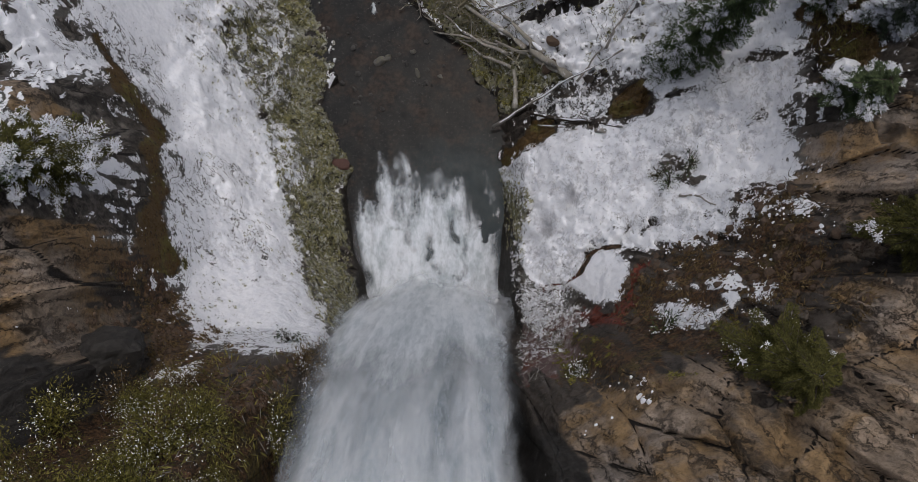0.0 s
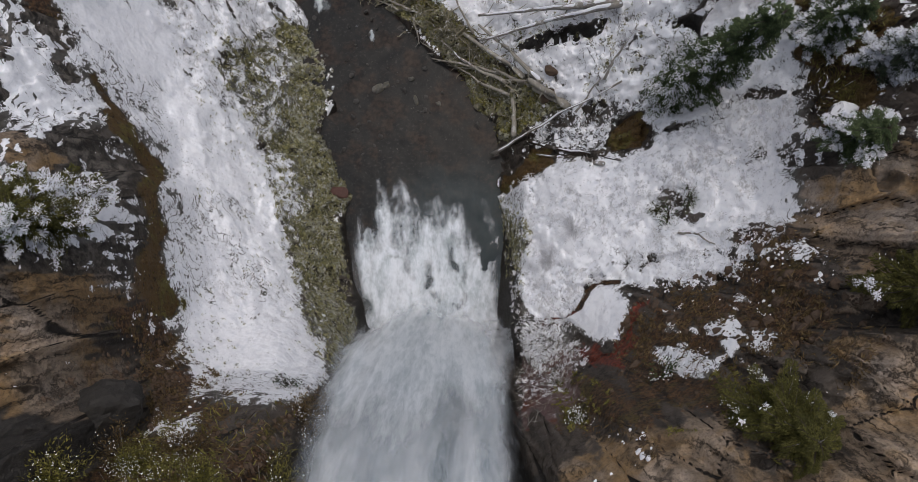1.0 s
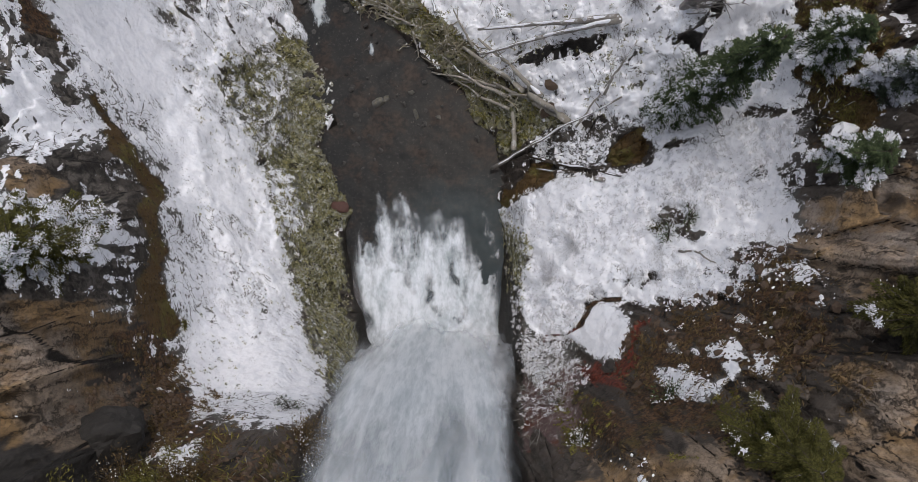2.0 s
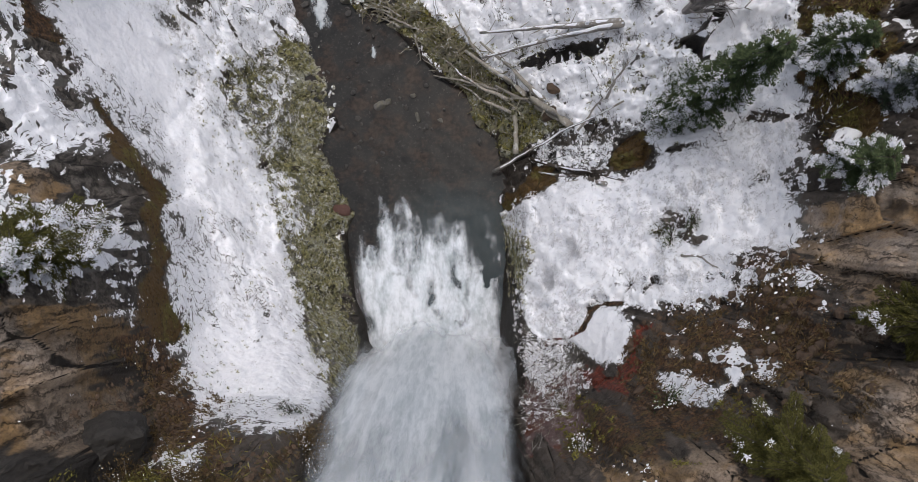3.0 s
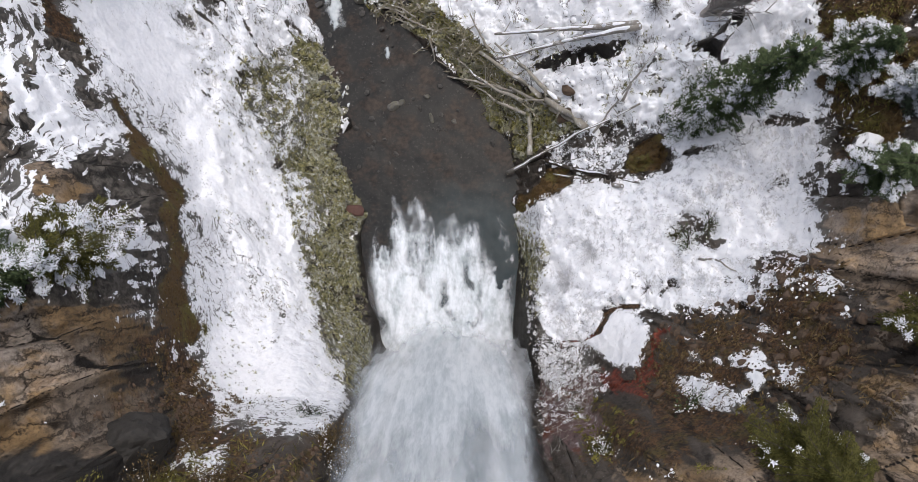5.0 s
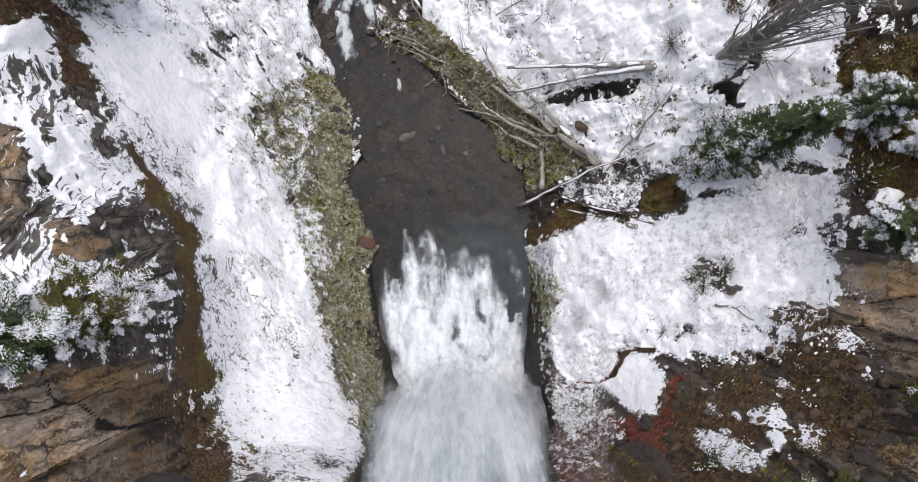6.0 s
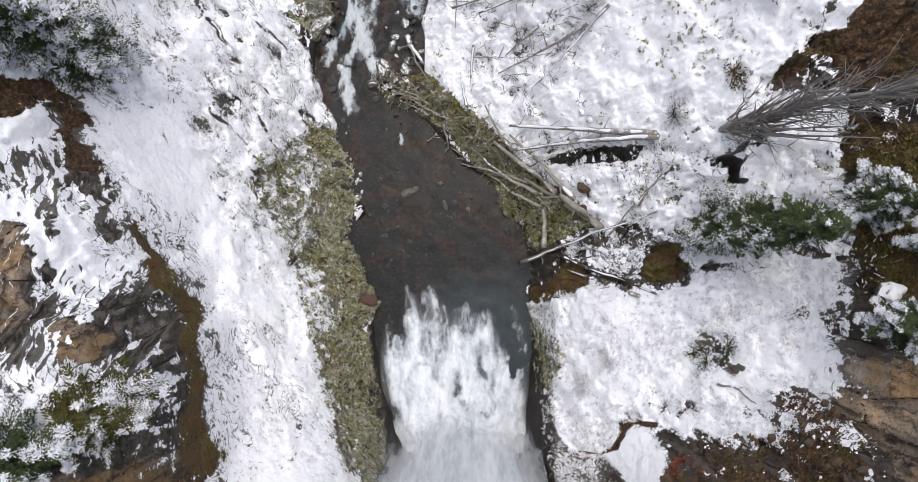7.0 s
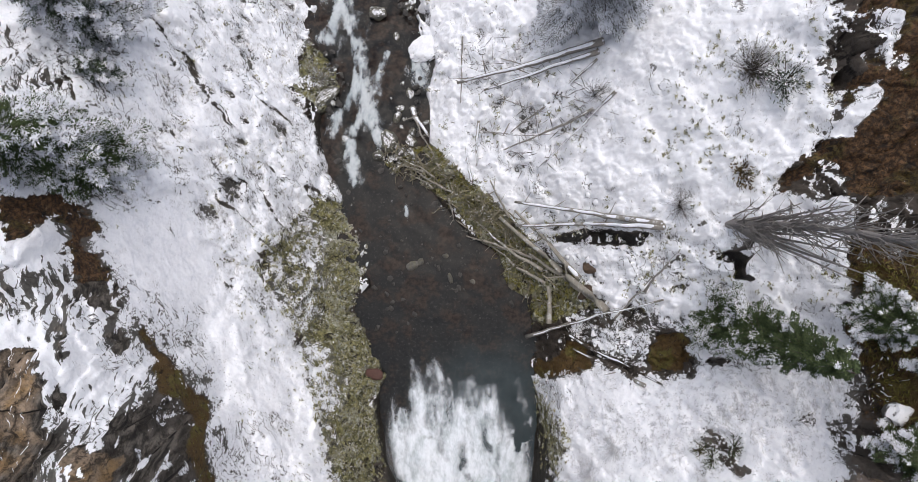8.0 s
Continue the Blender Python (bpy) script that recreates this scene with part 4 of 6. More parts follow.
ledge_snow = ledge_snow * (1 - 0.9 * COVER["soil"])
ledge_snow = np.where(np.maximum(np.abs(GX), np.abs(GY - 13)) > 32, 1.0, ledge_snow)
for key in ("clear", "streaky"):
    del COVER[key]
COVER["snow"] = np.clip(np.maximum(COVER["snow"] - 0.3 * ease(0.4 - LEVEL, 0, 0.2) * COVER["snow"], ledge_snow), 0, 1)


def ground_height(x, y):
    """Height of the finished ground at one place."""
    i = min(max(int(np.searchsorted(GX[:, 0], x)) - 1, 0), GX.shape[0] - 2)
    j = min(max(int(np.searchsorted(GY[0], y)) - 1, 0), GX.shape[1] - 2)
    u, v = (x - GX[i, 0]) / (GX[i + 1, 0] - GX[i, 0]), (y - GY[0, j]) / (GY[0, j + 1] - GY[0, j])
    return float((GZ[i, j] * (1 - u) + GZ[i + 1, j] * u) * (1 - v) + (GZ[i, j + 1] * (1 - u) + GZ[i + 1, j + 1] * u) * v)


def grid_mesh(name, x, y, z, layers):
    """A mesh over a net of points, with named float layers on its vertices."""
    n, m = x.shape
    me = bpy.data.meshes.new(name)
    idx = np.arange(n * m).reshape(n, m)
    quads = np.stack([idx[:-1, :-1], idx[1:, :-1], idx[1:, 1:], idx[:-1, 1:]], -1).reshape(-1, 4)
    me.vertices.add(n * m)
    me.vertices.foreach_set("co", np.stack([x, y, z], -1).astype(np.float32).ravel())
    me.loops.add(quads.size)
    me.loops.foreach_set("vertex_index", quads.astype(np.int32).ravel())
    me.polygons.add(len(quads))
    me.polygons.foreach_set("loop_start", np.arange(0, quads.size, 4, dtype=np.int32))
    me.polygons.foreach_set("use_smooth", np.ones(len(quads), dtype=bool))
    me.update(calc_edges=True)
    for key, value in layers.items():
        me.attributes.new(key, "FLOAT", "POINT").data.foreach_set("value", np.asarray(value, np.float32).ravel())
    return me


ground = new("ground", grid_mesh("ground", GX, GY, GZ, COVER))
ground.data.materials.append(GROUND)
tagged(ground, "snow-covered gorge slopes with brown cliffs and mossy banks", "ground", kind="structure")

# ---- the stream ----
WX, WY = np.meshgrid(np.linspace(-14, 5, 191), np.concatenate([np.linspace(-1.4, 36, 375), np.linspace(37, 58, 22)]), indexing="ij")
near_foam = ease(9.6 - WY - 0.12 * np.abs(WX + 0.5) ** 1.5 + fbm(WX, WY, 2.5, 3, 61), -1.5, 3.5) * ease(WX, -6.5, -2)
drop = np.interp(WY, (-5, 14, 19, 25, 33, 60), (0.02, 0.0, -0.15, -0.35, -0.9, -3.4))
riffle = ease(WY, 20, 23)
WZ = drop + 0.02 * fbm(WX, WY, 0.8, 3, 62) + 0.07 * riffle * fbm(WX, WY, 1.0, 3, 63)
water = new("water", grid_mesh("water", WX, WY, WZ, dict(aerated=near_foam)))
water.data.materials.append(WATER)
tagged(water, "dark shallow stream running out of the plunge pool", "stream", kind="structure")


# ---- the waterfall ----
def part(name, mesh, material, parent, label=""):
    """Links a mesh, or a bmesh, as one object under a thing or under a part."""
    if isinstance(mesh, bmesh.types.BMesh):
        me = bpy.data.meshes.new(name)
        mesh.to_mesh(me)
        mesh.free()
        mesh = me
    if material and not mesh.materials:
        mesh.materials.append(material)
    ob = new(name, mesh)
    ob.parent = parent
    return tagged(ob, label)


LIP_Y, LIP_Z = -6.6, 28.6


def fall_sheet(name, push, widen, seed, rough, foot, dip, mist=0.0):
    """A sheet of water that leaves the lip, spreads and falls into the pool."""
    u, v = np.meshgrid(np.linspace(-1, 1, 121), np.linspace(0, 1, 401), indexing="ij")
    z = LIP_Z + 0.4 - (LIP_Z - 0.3) * v ** 1.35
    fallen = np.clip(LIP_Z + 0.4 - z, 0, None)
    y = LIP_Y - 0.3 + (2.55 + push) * np.sqrt(fallen / 4.9)
    half = np.interp(fallen, (0, 4.5, 12, 28), (2.9, 3.2, 3.75, 4.5)) * widen
    middle = np.interp(fallen, (0, 4.5, 28), (-1.4, -1.55, -1.75))
    lanes = fbm(u * 5, fallen * 0.16, 1.0, 4, seed)
    lumps = fbm(u * 9, fallen * 0.55, 1.0, 4, seed + 9)
    x = middle + u * half + 0.05 * lumps
    y = y + rough * (0.7 * lanes + 0.35 * lumps) * ease(fallen, 0, 6)
    body = (ease(1 - np.abs(u) + 0.04 * lumps, 0.0, 0.2) * 1.1 + 0.25 * lanes - 0.15 + mist * ease(fallen, 12, 23)) * ease(28.6 - fallen - dip * np.clip(1 - np.abs(u + 0.05 * lanes), 0, 1) + 2.0 * lanes + 1.0 * lumps, 0.0, foot)
    return grid_mesh(name, x, y, z, dict(body=body))


def foam_sheet(name):
    x, y = np.meshgrid(np.linspace(-7.4, 3.4, 271), np.linspace(-4.6, 10.2, 297), indexing="ij")
    n1, n2 = fbm(x, y * 0.7, 1.6, 4, 81), fbm(x, y, 0.6, 3, 82)
    front = np.interp(x, (-7, -6.3, -5, -3.4, -2.4, -1.2, 0.4, 1.2, 2, 2.8), (3.4, 5.6, 7.4, 7.6, 6.6, 7.2, 6.5, 5.8, 6.3, 3.4))
    side = np.minimum(x - np.interp(y, (-3, -2, -0.5, 1, 4, 8), (-5.4, -5.6, -5.7, -5.5, -6.6, -5.9)), np.interp(y, (-2, 2, 5.6), (3.0, 2.7, 2.5)) - x)
    fan = (x + 1.7) / (1 + 0.03 * y)
    tongues = 0.36 * fbm(fan * 1.4 + 0.3 * n1, y * 0.24, 1.0, 4, 83) + 0.26 * fbm(fan * 2.3 + 0.9 * n1, y * 0.5 + 0.4 * n2, 1.0, 4, 84)
    body = ease(front - y + 1.3 * n1 + 0.5 * n2 + 1.2 * tongues, -1.9, 3.0) * ease(side + 0.5 * n1, -0.3, 0.7) + tongues * ease(y, 0.5, 3.0) + 0.05
    for hx, hy, rx, ry, deep in ((1.5, 4.5, 0.5, 1.25, 1.25), (-0.5, 3.3, 0.36, 1.4, 0.85), (-1.75, 2.5, 0.26, 1.3, 0.7), (-3.0, 2.8, 0.22, 1.4, 0.6), (-5.6, 5.6, 0.5, 0.9, 0.6), (-4.2, 4.6, 0.25, 0.9, 0.35), (0.3, 2.2, 0.22, 0.8, 0.4)):
        off = np.hypot((x - hx + 0.14 * (y - hy) + 0.4 * n1) / rx, (y - hy + 0.9 * n2 + 0.5 * n1) / ry)
        body = body - deep * ease(1.4 - off + 0.9 * n2, 0.0, 1.5)
    body = body - ease(y - front - 1.2 * n1, 0.5, 1.9)
    z = 0.10 + (0.25 + 1.2 * ease(2.4 - y, 0, 4.8) * ease(side, 0.0, 2.2)) * np.clip(body, 0, 1.2) * (0.75 + 0.35 * n1 + 0.2 * n2)
    return grid_mesh(name, x, y, z, dict(body=body))


def mist_sheet(name):
    """A cloud of fine spray where the fall strikes the pool."""
    x, y = np.meshgrid(np.linspace(-7, 3.6, 107), np.linspace(-4.4, 4, 211), indexing="ij")
    n1, n2 = fbm(x, y, 1.5, 4, 88), fbm(x, y, 0.5, 3, 89)
    sheet = LIP_Z + 0.4 - 4.9 * np.clip((y - LIP_Y - 0.8) / 2.55, 0, None) ** 2
    half = np.interp(sheet, (0, 12, 24), (4.3, 4.2, 3.7))
    across = ease(1 - np.abs(x + 1.65) / half + 0.1 * n1, 0.0, 0.4)
    body = 1.35 * across * ease(y + 0.5 * n1, -3.9, -1.2) * ease(1.9 - y - 0.16 * (x + 1.65) ** 2 + 0.9 * n1 + 0.4 * n2, -0.4, 2.6)
    return grid_mesh(name, x, y, 3.0 * np.log(np.exp(np.clip(sheet, -20, 40) / 3.0) + np.exp(0.5)) + 0.2 * n1, dict(body=body))


waterfall = tagged(new("waterfall"), "tall white waterfall spreading as it drops into a dark pool", "waterfall")
waterfall.location = (-1.6, 0, 0)
back_to = Matrix.Translation((1.6, 0, 0))
for mesh, mat, name, label in (
    (fall_sheet("curtain", 0.0, 0.99, 71, 0.22, 12.0, 7.0), CURTAIN, "curtain", "dense falling water in greyish streaks"),
    (fall_sheet("spray", 0.3, 1.06, 75, 0.32, 9.0, 2.0, 1.0), SPRAY, "spray", "thin veil of spray before the fall"),
    (foam_sheet("foam"), FOAM, "foam", "white boiling foam on the plunge pool"),
    (mist_sheet("mist"), MIST, "mist", "cloud of white mist where the water strikes"),
):
    mesh.transform(back_to)
    part(name, mesh, mat, waterfall, label)


# ---- stones ----
def stone_mesh(name, seed, size, detail=3, rough=0.35, angular=0.5):
    """A worn, faceted stone of about the given half sizes, standing on its base."""
    bm = bmesh.new()
    bmesh.ops.create_icosphere(bm, subdivisions=detail, radius=1)
    rng = random.Random(seed)
    planes = [(Vector((rng.gauss(0, 1), rng.gauss(0, 1), rng.gauss(0, 1))).normalized(), rng.uniform(0.62, 0.9)) for _ in range(9)]
    off = Vector((rng.uniform(0, 50), rng.uniform(0, 50), seed))
    for v in bm.verts:
        n = v.co.normalized()
        p = n.copy()
        for axis, reach in planes:
            over = p.dot(axis) - reach
            if over > 0:
                p -= axis * over * angular * 1.6
        p *= 1 + rough * 0.5 * noise.fractal(n * 1.3 + off, 0.8, 2.1, 3) + rough * 0.12 * noise.noise(n * 6 + off)
        v.co = (p.x * size[0], p.y * size[1], (p.z + 0.55) * size[2])
    for f in bm.faces:
        f.smooth = False
    me = bpy.data.meshes.new(name)
    bm.to_mesh(me)
    bm.free()
    return me


def boulder(x, y, size, material, seed, label, z=None, turn=0.0, group="", category="boulder"):
    me = stone_mesh("boulder", seed, size, 4 if max(size) > 0.7 else 3)
    me.materials.append(material)
    ob = new("boulder", me)
    z = ground_height(x, y) - 0.15 * size[2] if z is None else z
    ob.matrix_world = pose(x, y, z, 0, 0, turn)
    return tagged(ob, label, category, group)


IN_STREAM = "boulders in the stream"
boulder(-7.3, 7.75, (0.62, 0.42, 0.16), STONE_RED, 3, "flat reddish slab of rock on the mossy bank", 0.65, -8)
boulder(-5.0, 14.45, (0.42, 0.3, 0.3), STONE, 4, "grey rounded boulder half sunk in the stream", -0.15, 20, IN_STREAM)
boulder(-4.5, 14.7, (0.3, 0.2, 0.22), STONE, 5, "grey rounded boulder half sunk in the stream", -0.15, 60, IN_STREAM)
boulder(-2.6, 13.7, (0.16, 0.4, 0.16), STONE, 6, "narrow grey stone just above the water", -0.08, 15, IN_STREAM)
boulder(-2.9, 15.1, (0.22, 0.16, 0.16), STONE, 7, "small grey stone just above the water", -0.1, 0, IN_STREAM)
boulder(-1.2, 13.5, (0.15, 0.2, 0.16), STONE, 8, "small grey stone just above the water", -0.1, 40, IN_STREAM)
boulder(-6.6, 22.4, (0.62, 0.8, 0.6), STONE_FROST, 9, "mossy frosted boulder beside the rapids", -0.5, 25, IN_STREAM)
boulder(-7.2, 21.5, (0.42, 0.35, 0.45), STONE_FROST, 10, "mossy frosted boulder beside the rapids", -0.4, 0, IN_STREAM)
boulder(-5.9, 21.6, (0.5, 0.35, 0.4), STONE_FROST, 11, "mossy frosted boulder beside the rapids", -0.4, 70, IN_STREAM)
for k, (x, y, s) in enumerate(((-7.1, 27.0, 0.36), (-5.8, 26.2, 0.3), (-5.3, 25.6, 0.42), (-6.4, 25.2, 0.3), (-7.4, 30.9, 0.7), (-5.6, 31.4, 0.4), (-6.2, 29.4, 0.3), (-8.6, 20.4, 0.3), (-9.2, 17.0, 0.35), (-8.9, 18.2, 0.28), (-5.6, 23.9, 0.34), (-9.4, 22.6, 0.4))):
    boulder(x, y, (s, 0.75 * s, 0.7 * s), STONE_FROST, 20 + k, "frosted boulder in the rapids", -0.55 - 0.03 * max(0, y - 22), 47 * k, IN_STREAM)
for k in range(13):
    a, b = (7 * k % 13) / 13, k / 13
    s = 0.22 + 0.3 * ((5 * k % 13) / 13) ** 2
    boulder(-7.0 + 2.8 * a + 0.5 * math.sin(5 * k), 20.9 + 4.0 * b, (s, 0.7 * s, 0.6 * s), STONE_FROST, 70 + k, "angular frosted rock beside the rapids", -0.42, 61 * k, IN_STREAM)
boulder(-4.3, 28.5, (1.2, 0.8, 0.6), STONE_COVERED, 40, "large snow-covered boulder on the stream bank", -0.6, 30)
boulder(-10.7, 25.1, (1.1, 0.55, 0.7), STONE_FROST, 41, "long frosted boulder at the stream edge", -0.5, 40)
boulder(-11.85, -2.25, (1.35, 0.95, 1.1), STONE_DARK, 57, "large dark rounded boulder on the cliff ledge", None, 15)
boulder(5.4, 14.3, (0.5, 0.35, 0.3), STONE_BROWN, 49, "grey boulder in a gap of the snow", None, 0)
boulder(5.2, 12.9, (0.55, 0.4, 0.3), STONE_BROWN, 50, "grey boulder in a gap of the snow", None, 30)
boulder(14.9, 8.5, (0.6, 0.5, 0.45), STONE_COVERED, 58, "round snow-covered boulder beside the cliff shrubs", None, 20)



def scatter(name, label, category, meshes, places, material, smooth=False):
    """Many stones too small to count, joined into one mesh."""
    verts, faces, n = [], [], 0
    for k, (x, y, z, s, turn) in enumerate(places):
        co, fa = meshes[k % len(meshes)]
        c, d = math.cos(turn), math.sin(turn)
        v = co * s
        verts.append(np.stack([v[:, 0] * c - v[:, 1] * d + x, v[:, 0] * d + v[:, 1] * c + y, v[:, 2] + z], -1))
        faces.append(fa + n)
        n += len(co)
    me = bpy.data.meshes.new(name)
    me.from_pydata(np.concatenate(verts).tolist(), [], np.concatenate(faces).tolist())
    me.materials.append(material)
    if smooth:
        me.polygons.foreach_set("use_smooth", [True] * len(me.polygons))
    return tagged(new(name, me), label, category, kind="stuff")


def pebble_arrays(seed):
    me = stone_mesh("pebble", seed, (1, 0.75, 0.6), 1, 0.5, 0.6)
    co = np.array([v.co[:] for v in me.vertices])
    fa = np.array([p.vertices[:] for p in me.polygons])
    bpy.data.meshes.remove(me)
    return co, fa


PEBBLES = [pebble_arrays(s) for s in range(60, 68)]


def strewn(n, outline, lo, hi, seed, keep=lambda x, y: np.ones(len(x), bool), sink=0.3):
    """Places inside an outline, with heights, sizes and turns."""
    rng = np.random.RandomState(seed)
    xs, ys = zip(*outline)
    x, y = rng.uniform(min(xs), max(xs), 6 * n), rng.uniform(min(ys), max(ys), 6 * n)
    ok = (inside(x, y, outline) > 0) & keep(x, y)
    x, y = x[ok][:n], y[ok][:n]
    s = lo + (hi - lo) * rng.rand(len(x)) ** 2.5
    z = rough_ground(x, y)[0] - sink * s
    return list(zip(x, y, z, s, rng.uniform(0, 6.28, len(x))))


scatter("bank_rubble", "mossy frosted stones of the stream bank", "stones", PEBBLES, strewn(260, MOSS_BANK, 0.06, 0.24, 1, sink=0.5), STONE_MOSSY)
scatter("jam_rubble", "mossy stones under the driftwood", "stones", PEBBLES, strewn(420, JAM_BANK, 0.08, 0.36, 2), STONE_MOSSY)
LOWER_RUBBLE = [(4.4, 9.6), (4.6, 12.4), (3, 15.6), (1.8, 18), (4, 19), (9, 17), (10.5, 14), (9.5, 11), (8, 10.6)]
scatter("snowy_rubble", "broken stones half buried in snow", "stones", PEBBLES, strewn(50, LOWER_RUBBLE, 0.12, 0.5, 3, sink=0.65), STONE_COVERED, True)
STREAM_BED = [(-7.4, 8), (-8, 14), (-9.4, 19), (-10.6, 24), (-11, 33), (-5, 33), (-4.4, 24), (-4.8, 20), (0, 15), (2, 12), (2.2, 8)]
shore = [(x, y, -0.3 + 0.1 * s, s, t) for x, y, z, s, t in strewn(330, STREAM_BED, 0.07, 0.34, 4, keep=lambda x, y: np.minimum(x - stream_left(y), stream_right(y) - x) < np.where(y > 19, 0.9, 0.6))]
rim = [(x, y, -0.12 + 0.15 * s, s, t) for x, y, z, s, t in strewn(240, STREAM_BED, 0.1, 0.36, 24, keep=lambda x, y: (np.minimum(x - stream_left(y), stream_right(y) - x) < 0.35) & (fbm(x, y, 1.2, 2, 25) > 0.05))]
scatter("shore_stones", "pale frosted stones at the water's edge", "stones", PEBBLES, rim, STONE_FROST)
scatter("stream_stones", "wet stones along the edge of the stream", "stones", PEBBLES, shore, STONE_WET)
POOL = [(-7.6, 10), (-7.8, 14), (-8.4, 18.6), (-5.6, 20), (-2.6, 17), (0.2, 14.6), (1.8, 12), (-1, 10.4)]
scatter("pool_stones", "dark stones breaking the surface of the shallow pool", "stones", PEBBLES, [(x, y, -0.07, s, t) for x, y, z, s, t in strewn(80, POOL, 0.06, 0.3, 14, keep=lambda x, y: fbm(x, y, 1.8, 3, 15) > 0.1)], STONE_WET)
CRUMBLE = [(6, -1.8), (8, 1.4), (11, 2.6), (13, 4.2), (13.4, 1), (12, -0.6), (9, -3), (4.6, -3.4)]
scatter("cliff_crumbs", "small broken stones on the brown slope", "stones", PEBBLES, strewn(1100, CRUMBLE, 0.03, 0.12, 16, keep=lambda x, y: (fbm(x, y, 1.5, 3, 17) > -0.1) & (inside(x, y, PATCH_D) < -0.1)), STONE_BROWN)
LOWER_LEFT = [(-12.6, 1.0), (-11.4, -0.6), (-8.4, -2.2), (-5.6, -2.6), (-6, -3.6), (-10.4, -3.2), (-13, -1.6)]
scatter("ledge_crumbs", "small broken stones on the brown ledge", "stones", PEBBLES, strewn(900, LOWER_LEFT, 0.04, 0.17, 18, keep=lambda x, y: (fbm(x, y, 1.5, 3, 19) > -0.1) & (inside(x, y, SNOW_SLOPE) < -0.35)), STONE_BROWN)
clump = lambda seed: (lambda x, y: fbm(x, y, 0.9, 3, seed) > 0.28)
scatter("snow_clumps", "small clumps of snow left on the brown slope", "snow", PEBBLES, strewn(260, EARTH_RIGHT + [(13.4, 4.6)], 0.03, 0.12, 61, keep=clump(62), sink=0.5), SNOW)
scatter("ledge_snow_clumps", "small clumps of snow left on the brown ledge", "snow", PEBBLES, strewn(160, EARTH_LEFT, 0.03, 0.12, 63, keep=clump(64), sink=0.5), SNOW)
scatter("fallen_snow", "broken lumps of snow on the cliff", "snow", PEBBLES, strewn(16, SNOW_BITS, 0.06, 0.18, 68, sink=0.5), SNOW)
scatter("cliff_snow_clumps", "small clumps of snow caught on the cliff", "snow", PEBBLES, strewn(90, TAN_RIGHT[:10], 0.03, 0.1, 65, keep=clump(66), sink=0.5), SNOW)
scatter("cliff_rubble", "broken brown stones below the cliff", "stones", PEBBLES, strewn(220, [(6, -1.8), (8, 1.4), (11, 2.6), (13, 4.2), (13.4, 1), (12, -0.6), (9, -1.4)], 0.06, 0.34, 5, keep=lambda x, y: inside(x, y, PATCH_D) < -0.1, sink=0.45), STONE_BROWN)


# ---- wood ----
def tube(verts, faces, points, radii, sides):
    """Adds a round, tapered run through points to lists of vertices and faces."""
    start = len(verts)
    n = len(points)
    for k in range(n):
        a, b = Vector(points[max(k - 1, 0)]), Vector(points[min(k + 1, n - 1)])
        d = (b - a).normalized()
        s = d.orthogonal().normalized()
        t = d.cross(s)
        for j in range(sides):
            w = 2 * math.pi * j / sides
            verts.append(tuple(Vector(points[k]) + radii[k] * (math.cos(w) * s + math.sin(w) * t)))
    for k in range(n - 1):
        for j in range(sides):
            p, q = start + k * sides + j, start + k * sides + (j + 1) % sides
            faces.append((p, q, q + sides, p + sides))
    faces.append(tuple(start + j for j in range(sides))[::-1])
    faces.append(tuple(start + (n - 1) * sides + j for j in range(sides)))


def mesh_of(name, verts, faces, smooth=True):
    me = bpy.data.meshes.new(name)
    me.from_pydata(verts, [], faces)
    if smooth:
        me.polygons.foreach_set("use_smooth", [True] * len(me.polygons))
    return me


def bent(a, b, rng, steps, wander):
    """Points along a slightly crooked line."""
    a, b = Vector(a), Vector(b)
    out, drift = [], Vector((0, 0, 0))
    for k in range(steps + 1):
        f = k / steps
        drift += Vector((rng.gauss(0, 1), rng.gauss(0, 1), 0.4 * rng.gauss(0, 1))) * wander / steps
        out.append(a.lerp(b, f) + drift * math.sin(math.pi * min(f * 1.2, 1)))
    return out


